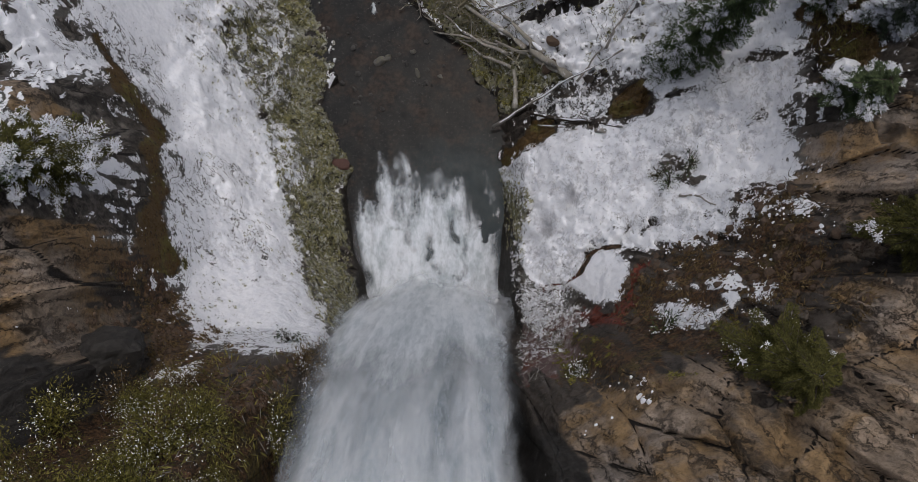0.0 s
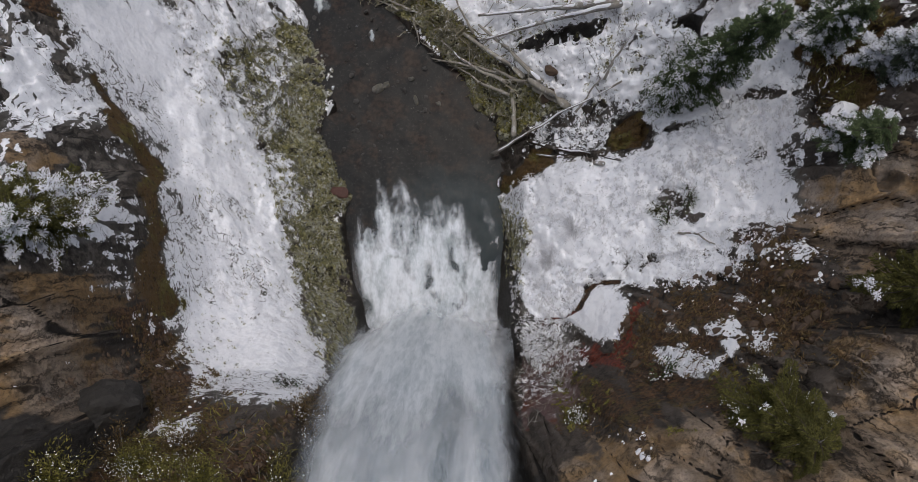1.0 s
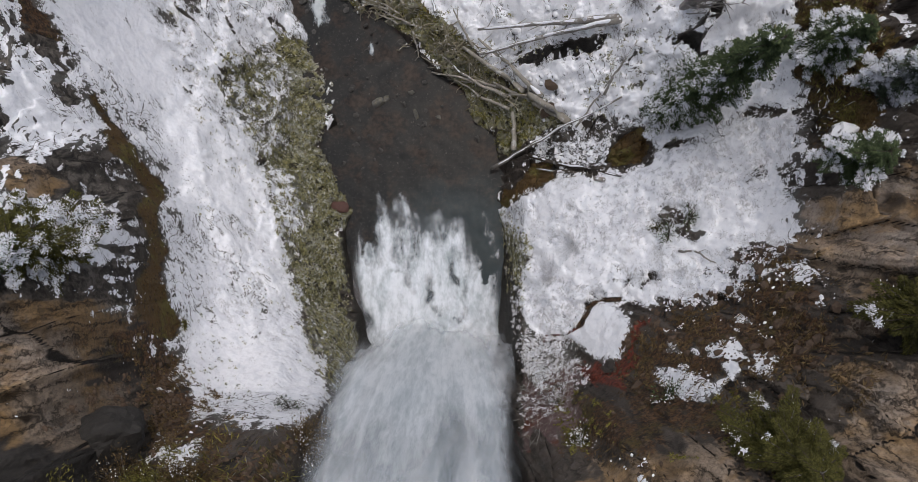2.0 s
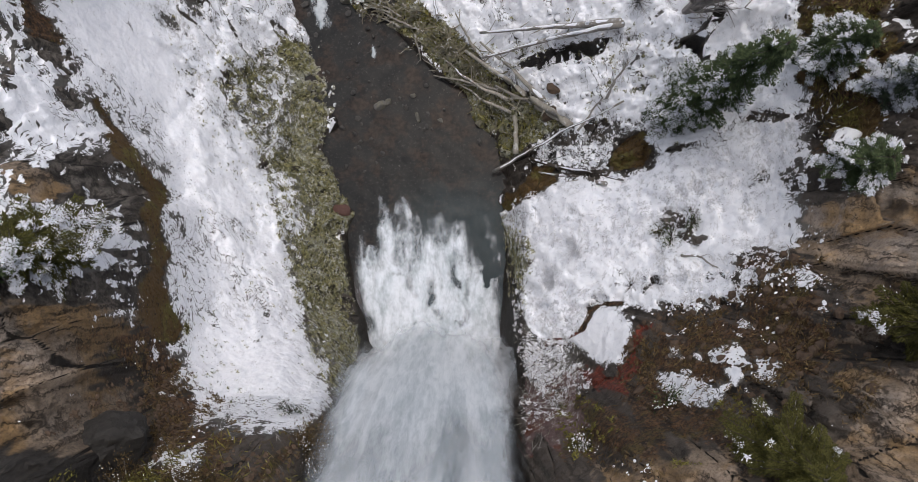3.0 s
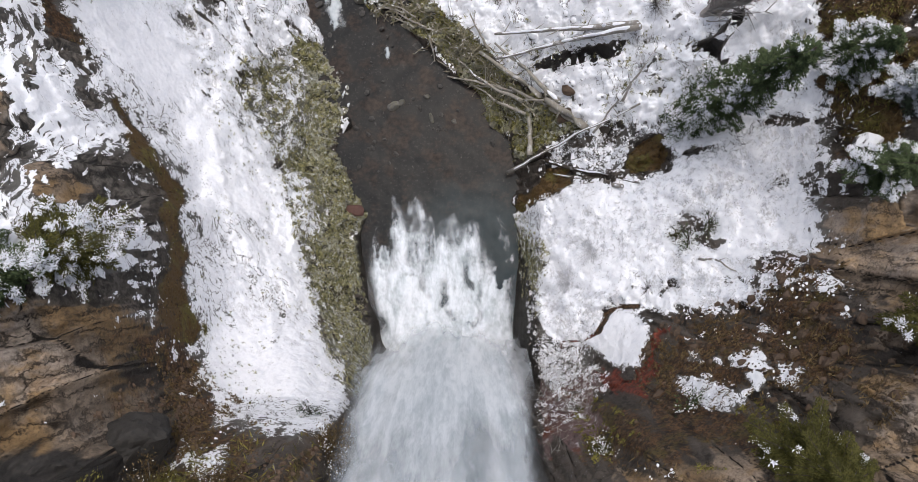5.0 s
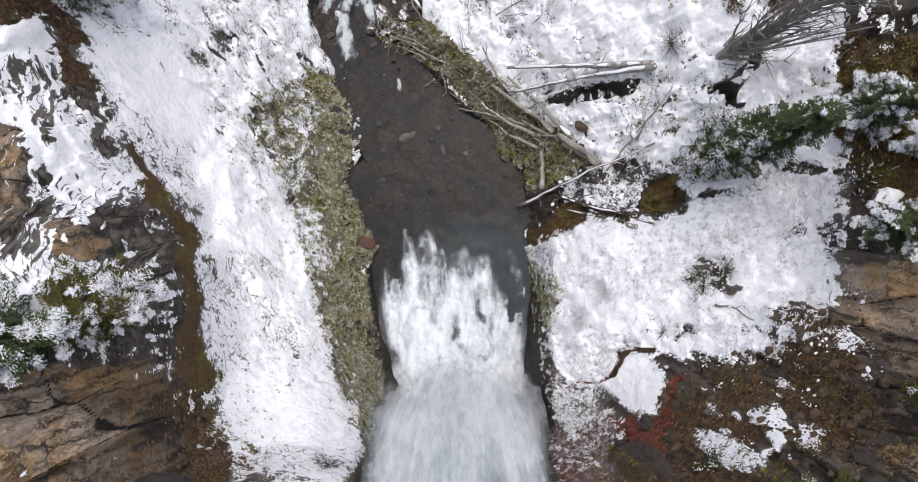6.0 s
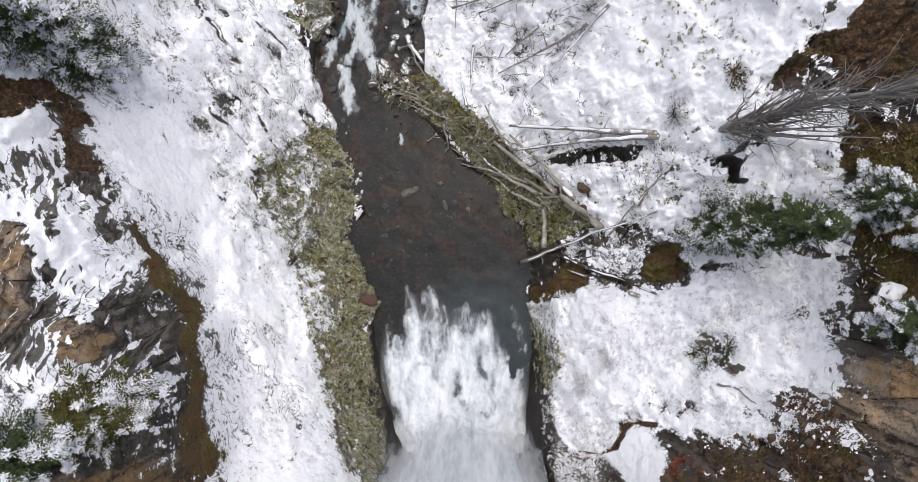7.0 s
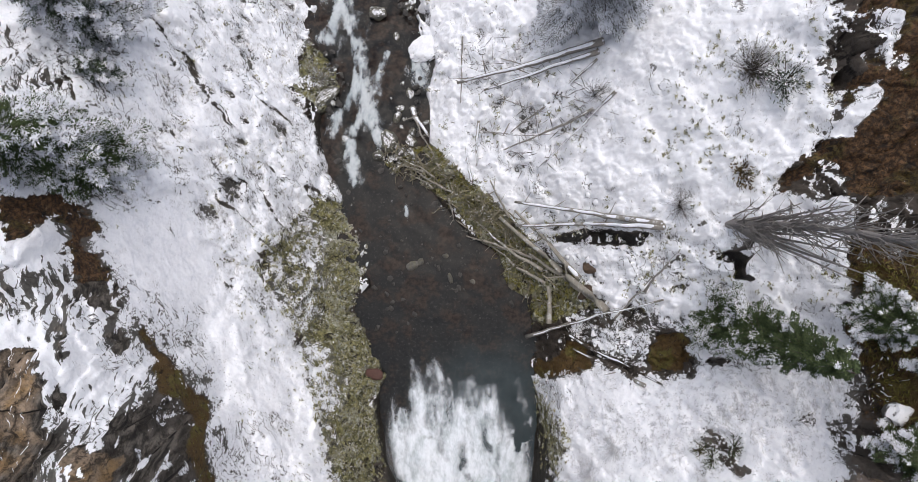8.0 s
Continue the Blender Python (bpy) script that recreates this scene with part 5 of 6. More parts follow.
def log(x0, y0, x1, y1, thick, label, z0=None, z1=None, snow=0.8, stubs=3, material=None, seed=0, lift=0.0):
    """A fallen trunk between two places, with branch stubs and lying snow."""
    rng = random.Random(seed + int(100 * (x0 + 50)) + int(y0 * 7))
    h = lambda x, y: ground_height(x, y)
    z0 = h(x0, y0) + 0.5 * thick + lift if z0 is None else z0
    z1 = h(x1, y1) + 0.5 * thick + lift if z1 is None else z1
    thing = tagged(new("log"), label, "log", "fallen logs")
    thing.location = (x0, y0, z0)
    end = (x1 - x0, y1 - y0, z1 - z0)
    pts = bent((0, 0, 0), end, rng, 14, 0.35 + 0.6 * thick)
    radii = [0.5 * thick * (1 - 0.6 * k / 14) * rng.uniform(0.92, 1.08) for k in range(15)]
    verts, faces = [], []
    tube(verts, faces, pts, radii, 10)
    for k in range(stubs):
        i = rng.randrange(3, 14)
        d = Vector((rng.gauss(0, 1), rng.gauss(0, 1), 0.3)).normalized()
        reach = rng.uniform(1.2, 4) * thick
        tube(verts, faces, [pts[i], pts[i] + 0.5 * reach * d, pts[i] + reach * (d + Vector((0, 0, 0.1)))], [0.25 * radii[i] + 0.01, 0.2 * radii[i] + 0.008, 0.006], 5)
    trunk = part("trunk", mesh_of("trunk", verts, faces), material or DEADWOOD, thing)
    if snow:
        i = 0
        while i < 14:
            j = 14 if snow >= 1 else min(14, i + rng.randint(3, 9))
            if rng.random() < snow and j - i > 1:
                verts, faces = [], []
                run = [pts[k] + Vector((0, 0, 0.55 * radii[k])) for k in range(i, j + 1)]
                tube(verts, faces, run, [0.72 * radii[k] * (0.35 if k in (i, j) else rng.uniform(0.8, 1.1)) for k in range(i, j + 1)], 8)
                part("snow", mesh_of("snow", verts, faces), SNOW, trunk, "snow lying on the log")
            i = j
    return thing


LONG = "long weathered log lying under fresh snow"
log(8.3, 16.5, 1.3, 18.3, 0.38, LONG, snow=1, lift=0.25)
log(8.4, 16.35, 1.4, 16.9, 0.36, LONG, snow=1, lift=0.35)
log(2.1, 10.1, 8.6, 12.6, 0.24, "thin snowy log reaching out over the pool", z0=0.7, snow=1, stubs=3, lift=0.15)
log(6.5, 11.5, 8.3, 13.9, 0.13, "bent bare branch against the thin log", snow=0.3, stubs=3, lift=0.35)
log(4.2, 10.5, 8.3, 8.3, 0.26, "dark log dusted with snow across the bank", snow=0.4, lift=0.12, material=BARK)
log(7.5, 8.2, 4.6, 9.6, 0.24, "short snowy log across the bank", snow=1, lift=0.1)
SILVER = "long silvery driftwood log on the stream bank"
for k, (x0, y0, x1, y1, thick) in enumerate(((6.2, 11.9, 0.4, 17.4, 0.46), (4.9, 13.7, 1.3, 17.8, 0.34), (5.9, 12.3, 2.2, 15.2, 0.3), (3.4, 11.0, 3.2, 14.5, 0.36), (2.6, 14.9, -1.6, 16.35, 0.2), (3.1, 13.4, 0.1, 15.6, 0.22), (2.9, 14.2, 0.2, 16.1, 0.26))):
    log(x0, y0, x1, y1, thick, SILVER, snow=0.12, stubs=3, lift=0.3, seed=k, material=SILVERWOOD)
PALE = "thin pale driftwood branch over the water"
for k, (x0, y0, x1, y1, thick) in enumerate(((-1.0, 16.5, -2.2, 17.3, 0.12), (0.6, 15.8, -1.0, 17.2, 0.16), (-2.7, 18.6, -2.4, 17.3, 0.14), (-3.7, 19.3, -5.2, 20.3, 0.14), (-2.9, 19.2, -5.0, 20.6, 0.15), (-3.3, 20.6, -4.7, 22.2, 0.14), (-2.4, 19.0, -4.4, 19.9, 0.11), (-0.2, 16.4, -1.9, 16.7, 0.1), (1.2, 15.4, -0.6, 15.9, 0.12), (-3.6, 20.0, -5.6, 21.2, 0.12), (-4.2, 20.4, -6.2, 20.9, 0.1), (1.0, 17.4, -0.2, 19.6, 0.18))):
    log(x0, y0, x1, y1, thick, PALE, snow=0.15, stubs=4, lift=0.22, seed=20 + k, material=SILVERWOOD)
log(-1.3, 19.6, -1.7, 21.6, 0.2, "snowy branch stuck upright in the driftwood", snow=1, stubs=2, lift=0.3)
log(5.6, 26.4, -2.2, 25.6, 0.42, LONG, snow=1, lift=0.2)
log(5.4, 25.9, -0.6, 24.9, 0.3, LONG, snow=1, lift=0.15)
log(6.2, 23.6, 2.8, 20.3, 0.2, "thin branch lying on the snow", snow=1, lift=0.05)
log(5.2, 22.9, 0.6, 21.4, 0.18, "thin branch lying on the snow", snow=0.4, lift=0.05)
log(5.4, 25.6, 1.0, 22.4, 0.16, "thin branch lying on the snow", snow=0.3, stubs=8, lift=0.05)
log(-1.9, 28.6, -2.0, 24.4, 0.12, "thin branch lying on the snow", snow=0.0, stubs=3, lift=0.05)
log(-0.9, 23.2, -1.0, 20.6, 0.2, "thin branch lying on the snow", snow=0.7, stubs=3, lift=0.05)
log(-5.1, 24.6, -4.0, 22.6, 0.4, "thick snowy log stranded at the stream edge", snow=0.8, z0=0.0, z1=0.5)
log(-5.0, 23.9, -3.6, 21.2, 0.14, "bent bare branch over the stream", snow=0.0, stubs=4, z0=0.6, z1=1.0)
log(7.9, 13.0, 9.2, 15.2, 0.16, "thin branch lying on the snow", snow=0.3, stubs=5, lift=0.05)
log(10.0, 4.3, 11.1, 3.7, 0.12, "short branch on the snowy shelf", snow=0.3, stubs=2, lift=0.1)
log(8.6, -1.2, 9.6, -2.1, 0.12, "thin bare branch against the cliff", snow=0.0, stubs=2, lift=0.15)

for k, (x0, y0, x1, y1) in enumerate(((-1.4, 25.2, 3.4, 23.0), (0.4, 26.8, 4.4, 24.6), (1.8, 25.4, 2.6, 21.8), (-0.6, 22.6, 4.0, 21.9), (3.2, 24.2, 6.4, 22.4), (0.2, 21.6, 1.4, 24.2), (-2.6, 23.4, 0.8, 22.2), (2.4, 19.2, 3.2, 21.2))):
    log(x0, y0, x1, y1, 0.06 + 0.012 * (k % 3), "thin grey branch dusted with snow", snow=0.5, stubs=9, lift=0.0, material=GREYBARK)

# driftwood piled up along the stream
JAM = [(-6.2, 21.4), (-4.6, 20.8), (-2.9, 19.9), (-1.6, 18.6), (-0.4, 17.6), (0.8, 16.9), (2.2, 14.6), (3.2, 12.2)]
jam = tagged(new("driftwood_pile"), "tangled grey and yellowish driftwood heaped along the stream bank", "driftwood")
jam.location = (0, 16, 0)
rng = random.Random(12)
stick_meshes = []
for k in range(7):
    length = (0.6, 0.9, 1.2, 1.5, 0.5, 0.8, 1.0)[k]
    pts = bent((0, -length / 2, 0), (0, length / 2, 0), rng, 6, 0.35)
    r = 0.016 + 0.026 * length
    verts, faces = [], []
    tube(verts, faces, pts, [r * (1 - 0.1 * j) for j in range(7)], 5)
    tube(verts, faces, [pts[3], pts[3] + Vector((0.2, 0.3, 0.08)), pts[3] + Vector((0.28, 0.6, 0.12))], [0.6 * r, 0.45 * r, 0.2 * r], 4)
    me = mesh_of("stick", verts, faces)
    me.materials.append(DRIFTWOOD)
    stick_meshes.append(me)
for k in range(190):
    f = (len(JAM) - 1.001) * rng.random() ** 1.3
    i = int(f)
    (ax, ay), (bx, by) = JAM[i], JAM[i + 1]
    x, y = ax + (bx - ax) * (f - i) + rng.gauss(0, 0.5), ay + (by - ay) * (f - i) + rng.gauss(0, 0.42)
    z = max(ground_height(x, y), -0.05) + rng.uniform(0.05, 0.4)
    way = math.degrees(math.atan2(by - ay, bx - ax)) - 90
    ob = new("stick", rng.choice(stick_meshes))
    ob.parent = jam
    ob.matrix_local = pose(x, y - 16, z, rng.gauss(8, 10), rng.gauss(0, 10), way + rng.gauss(0, 55))


# ---- plants ----
def blades(name, roots, ways, sides, lengths, widths):
    """A cloud of small pointed leaves or needle sprays: four corners each."""
    tips = roots + ways * lengths[:, None]
    mids = roots + ways * (0.45 * lengths[:, None])
    co = np.stack([roots, mids + sides * widths[:, None], tips, mids - sides * widths[:, None]], 1).reshape(-1, 3)
    n = len(roots)
    me = bpy.data.meshes.new(name)
    me.vertices.add(4 * n)
    me.vertices.foreach_set("co", co.astype(np.float32).ravel())
    me.loops.add(4 * n)
    me.loops.foreach_set("vertex_index", np.arange(4 * n, dtype=np.int32))
    me.polygons.add(n)
    me.polygons.foreach_set("loop_start", np.arange(0, 4 * n, 4, dtype=np.int32))
    me.update(calc_edges=True)
    return me


def unit(v):
    return v / (np.linalg.norm(v, axis=-1, keepdims=True) + 1e-9)


def conifer(x, y, height, radius, label, seed, needles, snowy=0.5, bare=0.05, droop=0.25, density=1.0, blunt=0.75, z=None, lean=(4, 0), spray=0.13, tufts=420, tuft=0.14):
    """An evergreen: tapered trunk, limbs in uneven tiers, needle sprays along them and snow on the upper sprays."""
    rng = np.random.RandomState(seed)
    thing = tagged(new("conifer"), label, "tree")
    thing.matrix_world = pose(x, y, ground_height(x, y) - 0.1 if z is None else z, lean[0], lean[1], 0)
    verts, faces = [], []
    spine = [(0.04 * height * 0.2 * math.sin(1.7 * k + seed), 0.04 * height * 0.2 * math.cos(1.3 * k), height * k / 8) for k in range(9)]
    tube(verts, faces, spine, [0.018 * height * (1 - 0.9 * k / 8) + 0.012 for k in range(9)], 8)
    part("trunk", mesh_of("trunk", verts, faces), BARK, thing)
    verts, faces = [], []
    roots, ways, sides, lengths, widths, lies = [], [], [], [], [], []
    n_limbs = int(9 * height * density) + 14
    for k in range(n_limbs):
        f = bare + (0.98 - bare) * (k + rng.rand()) / n_limbs
        reach = radius * ((1 - f) ** blunt * 0.95 + 0.06) * rng.uniform(0.68, 1.15) * (0.82 + 0.3 * math.sin(3 * k * 2.4 + seed))
        turn = 2.399 * k + rng.uniform(-0.5, 0.5)
        out = np.array([math.cos(turn), math.sin(turn), 0])
        rise = rng.uniform(-0.05, 0.25) + 0.5 * f
        m = 6
        run = []
        for j in range(m + 1):
            g = j / m
            run.append(np.array([0, 0, f * height]) + out * reach * g + np.array([0, 0, reach * (rise * g - (droop + rise * 0.6) * g * g)]))
        tube(verts, faces, [tuple(p) for p in run[::2]], [0.012 + 0.012 * reach * (1 - g) for g in (0, 0.33, 0.67, 1)], 4)
        count = int((120 * reach + 30) * density)
        g = 0.12 + 0.88 * rng.rand(count) ** 0.75
        idx = np.minimum((g * m).astype(int), m - 1)
        run = np.array(run)
        base = run[idx] + (run[idx + 1] - run[idx]) * (g * m - idx)[:, None]
        across = np.array([-out[1], out[0], 0])
        flank = np.where(rng.rand(count) < 0.5, -1, 1)[:, None]
        fan = 0.34 * reach * (1 - 0.75 * g)[:, None] * rng.rand(count, 1)
        base = base + across * flank * fan + np.array([0, 0, 1]) * (rng.randn(count, 1) * 0.05 - 0.12 * fan)
        way = unit(out * rng.uniform(0.5, 1.1, (count, 1)) + across * flank * rng.uniform(0.2, 1.0, (count, 1)) + np.array([0, 0, 1]) * rng.uniform(-0.55, 0.35, (count, 1)))
        side = unit(np.cross(way, np.array([0, 0, 1.0]) + 0.5 * rng.randn(count, 3)))
        roots.append(base), ways.append(way), sides.append(side)
        lengths.append(spray * rng.uniform(0.6, 1.3, count)), widths.append(spray * rng.uniform(0.10, 0.22, count))
        lies.append(np.clip(0.5 + 0.5 * math.sin(k * 1.9 + seed) + 0.4 * g, 0, 1.3))
    tagged(part("crown_wood", mesh_of("crown_wood", verts, faces), BARK, thing), kind="stuff")
    roots, ways, sides = np.concatenate(roots), np.concatenate(ways), np.concatenate(sides)
    lengths, widths, lies = np.concatenate(lengths), np.concatenate(widths), np.concatenate(lies)
    crown = part("crown", blades("crown", roots, ways, sides, lengths, widths), needles, thing)
    if snowy:
        clump = np.array([noise.noise(Vector(r) * 1.9) for r in roots])
        load = 0.9 * clump + 0.3 * lies + rng.rand(len(roots)) * 0.7 + 0.12 * roots[:, 2] / height
        load = load + 1.1 * np.hypot(roots[:, 0], roots[:, 1]) / radius
        pick = load > np.quantile(load, 1 - 0.42 * snowy)
        r = roots[pick] + ways[pick] * 0.12 * lengths[pick, None] + rng.randn(int(pick.sum()), 3) * 0.03 + np.array([0, 0, 0.05])
        flat = unit(ways[pick] * np.array([1, 1, 0.55]))
        s = unit(np.cross(flat, np.array([0, 0, 1.0]) + 0.25 * rng.randn(len(r), 3)))
        heap = np.flatnonzero(pick)
        heap = heap[rng.rand(len(heap)) < min(1.0, tufts / max(1, len(heap)))]
        fronds = 26
        core = np.repeat(roots[heap] + np.array([0, 0, 0.06]), fronds, axis=0) + rng.randn(len(heap) * fronds, 3) * 0.22 * tuft
        reach = np.repeat(tuft * rng.uniform(0.45, 1.15, len(heap)), fronds)
        star = unit(rng.randn(len(core), 3) * np.array([1, 1, 0.5]) + np.array([0, 0, 0.45]))
        flank = unit(np.cross(star, np.array([0, 0, 1.0]) + 0.4 * rng.randn(len(core), 3)))
        flakes = blades("snow", r, flat, s, 0.7 * lengths[pick], 0.8 * widths[pick])
        tagged(part("snow", flakes, SNOW, crown, "fresh snow along the twigs"), kind="stuff")
        if len(heap):
            tagged(part("snow_tuft", blades("snow_tuft", core, star, flank, reach * rng.uniform(0.45, 1.0, len(core)), 0.12 * reach), SNOW, crown, "feathery tufts of fresh snow"), kind="stuff")
    return thing


def bare_bush(x, y, height, radius, stems, label, seed, material, category="shrub", thick=0.02, snowy=0.0, forks=3, lean=(0, 0), z=None, name="bare_shrub"):
    """Leafless stems that fork and fan out from one root."""
    rng = random.Random(seed)
    thing = tagged(new(name), label, category)
    thing.matrix_world = pose(x, y, ground_height(x, y) - 0.05 if z is None else z, lean[0], lean[1], 0)
    verts, faces, sv, sf = [], [], [], []
    for k in range(stems):
        a, r = rng.uniform(0, 6.283), radius * math.sqrt(rng.random())
        top = Vector((r * math.cos(a), r * math.sin(a), height * rng.uniform(0.55, 1.0) * (1 - 0.35 * (r / radius) ** 2)))
        pts = bent((0.08 * top.x, 0.08 * top.y, 0), top, rng, 5, 0.16 * height)
        w = thick * rng.uniform(0.6, 1.2)
        tube(verts, faces, pts, [w * (1 - 0.16 * j) for j in range(6)], 4)
        for m in range(forks):
            i = rng.randrange(2, 6)
            d = (pts[min(i + 1, 5)] - pts[i - 1]).normalized() + Vector((rng.gauss(0, 0.5), rng.gauss(0, 0.5), rng.gauss(0, 0.3)))
            tip = pts[i] + d * height * rng.uniform(0.08, 0.2)
            tube(verts, faces, [pts[i], pts[i].lerp(tip, 0.5) + Vector((0, 0, 0.02)), tip], [0.5 * w, 0.4 * w, 0.2 * w], 3)
            if rng.random() < snowy:
                tube(sv, sf, [pts[i].lerp(tip, 0.2) + Vector((0, 0, w)), pts[i].lerp(tip, 0.6) + Vector((0, 0, 1.4 * w)), tip], [0.8 * w, 1.0 * w, 0.4 * w], 4)
    tagged(part("stem_clump", mesh_of("stem_clump", verts, faces), material, thing), kind="stuff")
    if sv:
        tagged(part("snow", mesh_of("snow", sv, sf), SNOW, thing, "snow on the stems"), kind="stuff")
    return thing


def leafy_shrub(x, y, radius, height, label, seed, leaves, snowy=0.3, count=900, leaf=0.16, z=None, lean=(0, 0), category="shrub"):
    """A low evergreen shrub of many upright sprays."""
    rng = np.random.RandomState(seed)
    thing = tagged(new("shrub"), label, category)
    thing.matrix_world = pose(x, y, ground_height(x, y) - 0.08 if z is None else z, lean[0], lean[1], 0)
    verts, faces = [], []
    n_stems = 26
    heads = []
    for k in range(n_stems):
        a, r = rng.uniform(0, 6.283), radius * math.sqrt(rng.rand())
        top = Vector((r * math.cos(a), r * math.sin(a), height * rng.uniform(0.5, 1.0) * (1 - 0.5 * (r / radius) ** 2)))
        tube(verts, faces, [(0.1 * top.x, 0.1 * top.y, 0), (0.5 * top.x, 0.5 * top.y, 0.6 * top.z), tuple(top)], [0.03, 0.02, 0.008], 4)
        heads.append(top)
    tagged(part("stem_clump", mesh_of("stem_clump", verts, faces), BARK, thing), kind="stuff")
    heads = np.array([h[:] for h in heads])
    pick = rng.randint(0, n_stems, count)
    g = rng.uniform(0.35, 1.08, (count, 1))
    roots = heads[pick] * g + rng.randn(count, 3) * radius * np.array([0.13, 0.13, 0.08])
    ways = unit(heads[pick] * np.array([0.8, 0.8, 0.9]) + rng.randn(count, 3) * 0.5 * radius + np.array([0, 0, 0.25 * height]))
    sides = unit(np.cross(ways, rng.randn(count, 3)))
    lengths, widths = leaf * rng.uniform(0.7, 1.5, count), leaf * rng.uniform(0.12, 0.24, count)
    part("leaves", blades("leaves", roots, ways, sides, lengths, widths), leaves, thing)
    if snowy:
        high = roots[:, 2] / height + 0.6 * rng.rand(count) + 0.5 * np.array([noise.noise(Vector(r) * 2.5) for r in roots])
        keep = high > np.quantile(high, 1 - 0.6 * snowy)
        r = roots[keep] + np.array([0, 0, 0.05])
        w = unit(ways[keep] * np.array([1, 1, 0.5]))
        s = unit(np.cross(w, np.array([0, 0, 1.0]) + 0.3 * rng.randn(len(r), 3)))
        tagged(part("snow", blades("snow", r, w, s, 0.6 * lengths[keep], 0.8 * widths[keep]), SNOW, thing, "clumps of fresh snow on the leaves"), kind="stuff")
    return thing


GREEN = "dense green conifer with tufts of fresh snow"
conifer(10.7, 11.6, 12.4, 1.75, GREEN + " on the snowy bank", 3, NEEDLES, 0.3, 0.0, density=2.8, blunt=0.55, spray=0.11, tufts=420, tuft=0.15)
conifer(14.7, 12.2, 4.4, 1.5, GREEN + " on the brown slope", 4, NEEDLES, 0.45, 0.05, density=2.8, blunt=0.6, spray=0.09, tufts=500)
conifer(16.2, 10.4, 4.6, 1.3, GREEN + " on the brown slope", 5, NEEDLES_DARK, 0.45, 0.05, density=2.8, blunt=0.6, spray=0.09, tufts=500)
conifer(14.8, 7.4, 2.6, 1.5, "small dark green conifer dusted with snow beside the cliff", 6, NEEDLES, 0.3, 0.0, density=3.4, blunt=0.5, spray=0.085)
conifer(-18.4, 19.1, 10.0, 2.4, "dense conifer loaded with clumps of fresh snow", 7, NEEDLES, 0.7, 0.02, density=2.6, blunt=0.35, spray=0.12, tufts=900, tuft=0.26)
conifer(-19.3, 26.0, 8.5, 2.4, "grey-green conifer loaded with fresh snow", 8, NEEDLES_DARK, 0.8, 0.05, density=1.9, blunt=0.5, tufts=700, tuft=0.26)
conifer(-18.8, 23.2, 2.6, 1.2, "small frosted conifer on the snowy slope", 9, NEEDLES_DARK, 0.7, 0.0, density=1.6, blunt=0.6)
conifer(5.0, 28.9, 13.0, 3.1, "tall conifer with drooping snow-laden boughs", 10, NEEDLES_FROST, 2.0, 0.01, droop=0.5, density=1.6, blunt=0.55, spray=0.17, tufts=1300, tuft=0.24)
conifer(13.8, 1.9, 5.0, 1.5, "olive green conifer on the cliff edge", 11, NEEDLES_OLIVE, 0.03, 0.05, density=2.6, blunt=0.45, spray=0.1, tufts=60)
conifer(9.5, -2.05, 2.9, 1.6, "rounded olive green conifer growing out of the cliff", 12, NEEDLES_OLIVE, 0.012, 0.0, density=5.2, blunt=0.4, spray=0.07, tufts=40)
conifer(-14.0, 4.5, 2.6, 2.0, "low spreading conifer with snowy sprays on the cliff", 13, NEEDLES_OLIVE, 0.4, 0.0, density=3.0, blunt=0.3, spray=0.1, tufts=260, tuft=0.2)
conifer(-15.3, 3.6, 2.2, 1.8, "low spreading conifer with snowy sprays on the cliff", 14, NEEDLES, 0.45, 0.0, density=3.0, blunt=0.3, spray=0.1, tufts=240, tuft=0.2)
leafy_shrub(4.7, -3.2, 0.7, 0.9, "small snow-dusted shrub on the cliff", 15, NEEDLES_OLIVE, 0.7, 500, 0.15)
leafy_shrub(7.7, -1.4, 0.8, 0.9, "small snow-dusted shrub on the cliff", 16, NEEDLES, 0.5, 600, 0.15)
leafy_shrub(10.0, 5.2, 0.75, 0.5, "small green shrub poking through the snow", 17, NEEDLES, 0.3, 260, 0.15)
leafy_shrub(10.7, 5.9, 0.6, 0.4, "small green shrub poking through the snow", 18, NEEDLES, 0.3, 180, 0.14)
leafy_shrub(9.6, 5.5, 0.5, 0.35, "small green shrub poking through the snow", 23, NEEDLES_OLIVE, 0.3, 260, 0.12)
bare_bush(8.9, 3.1, 0.3, 0.8, 110, "low dark shrub half buried in the snow", 51, TWIG, thick=0.009, snowy=0.3, forks=4)
bare_bush(8.1, 2.9, 0.25, 0.6, 70, "low dark shrub half buried in the snow", 52, TWIG, thick=0.009, snowy=0.3, forks=4)
leafy_shrub(12.6, 22.6, 1.2, 1.2, "snowy evergreen shrub on the slope", 19, NEEDLES_DARK, 0.7, 800, 0.2)
leafy_shrub(-6.8, -2.0, 0.7, 0.9, "frosted grey-green shrub at the edge of the drift", 20, NEEDLES_DARK, 0.6, 600, 0.13)
leafy_shrub(-12.2, 1.2, 0.3, 0.35, "small yellow-green cushion plant on the cliff", 21, HEATHER, 0.0, 260, 0.1)
leafy_shrub(11.4, 18.7, 0.8, 0.7, "reddish-brown shrub at the foot of the bare tree", 22, STRAW, 0.2, 420, 0.2)

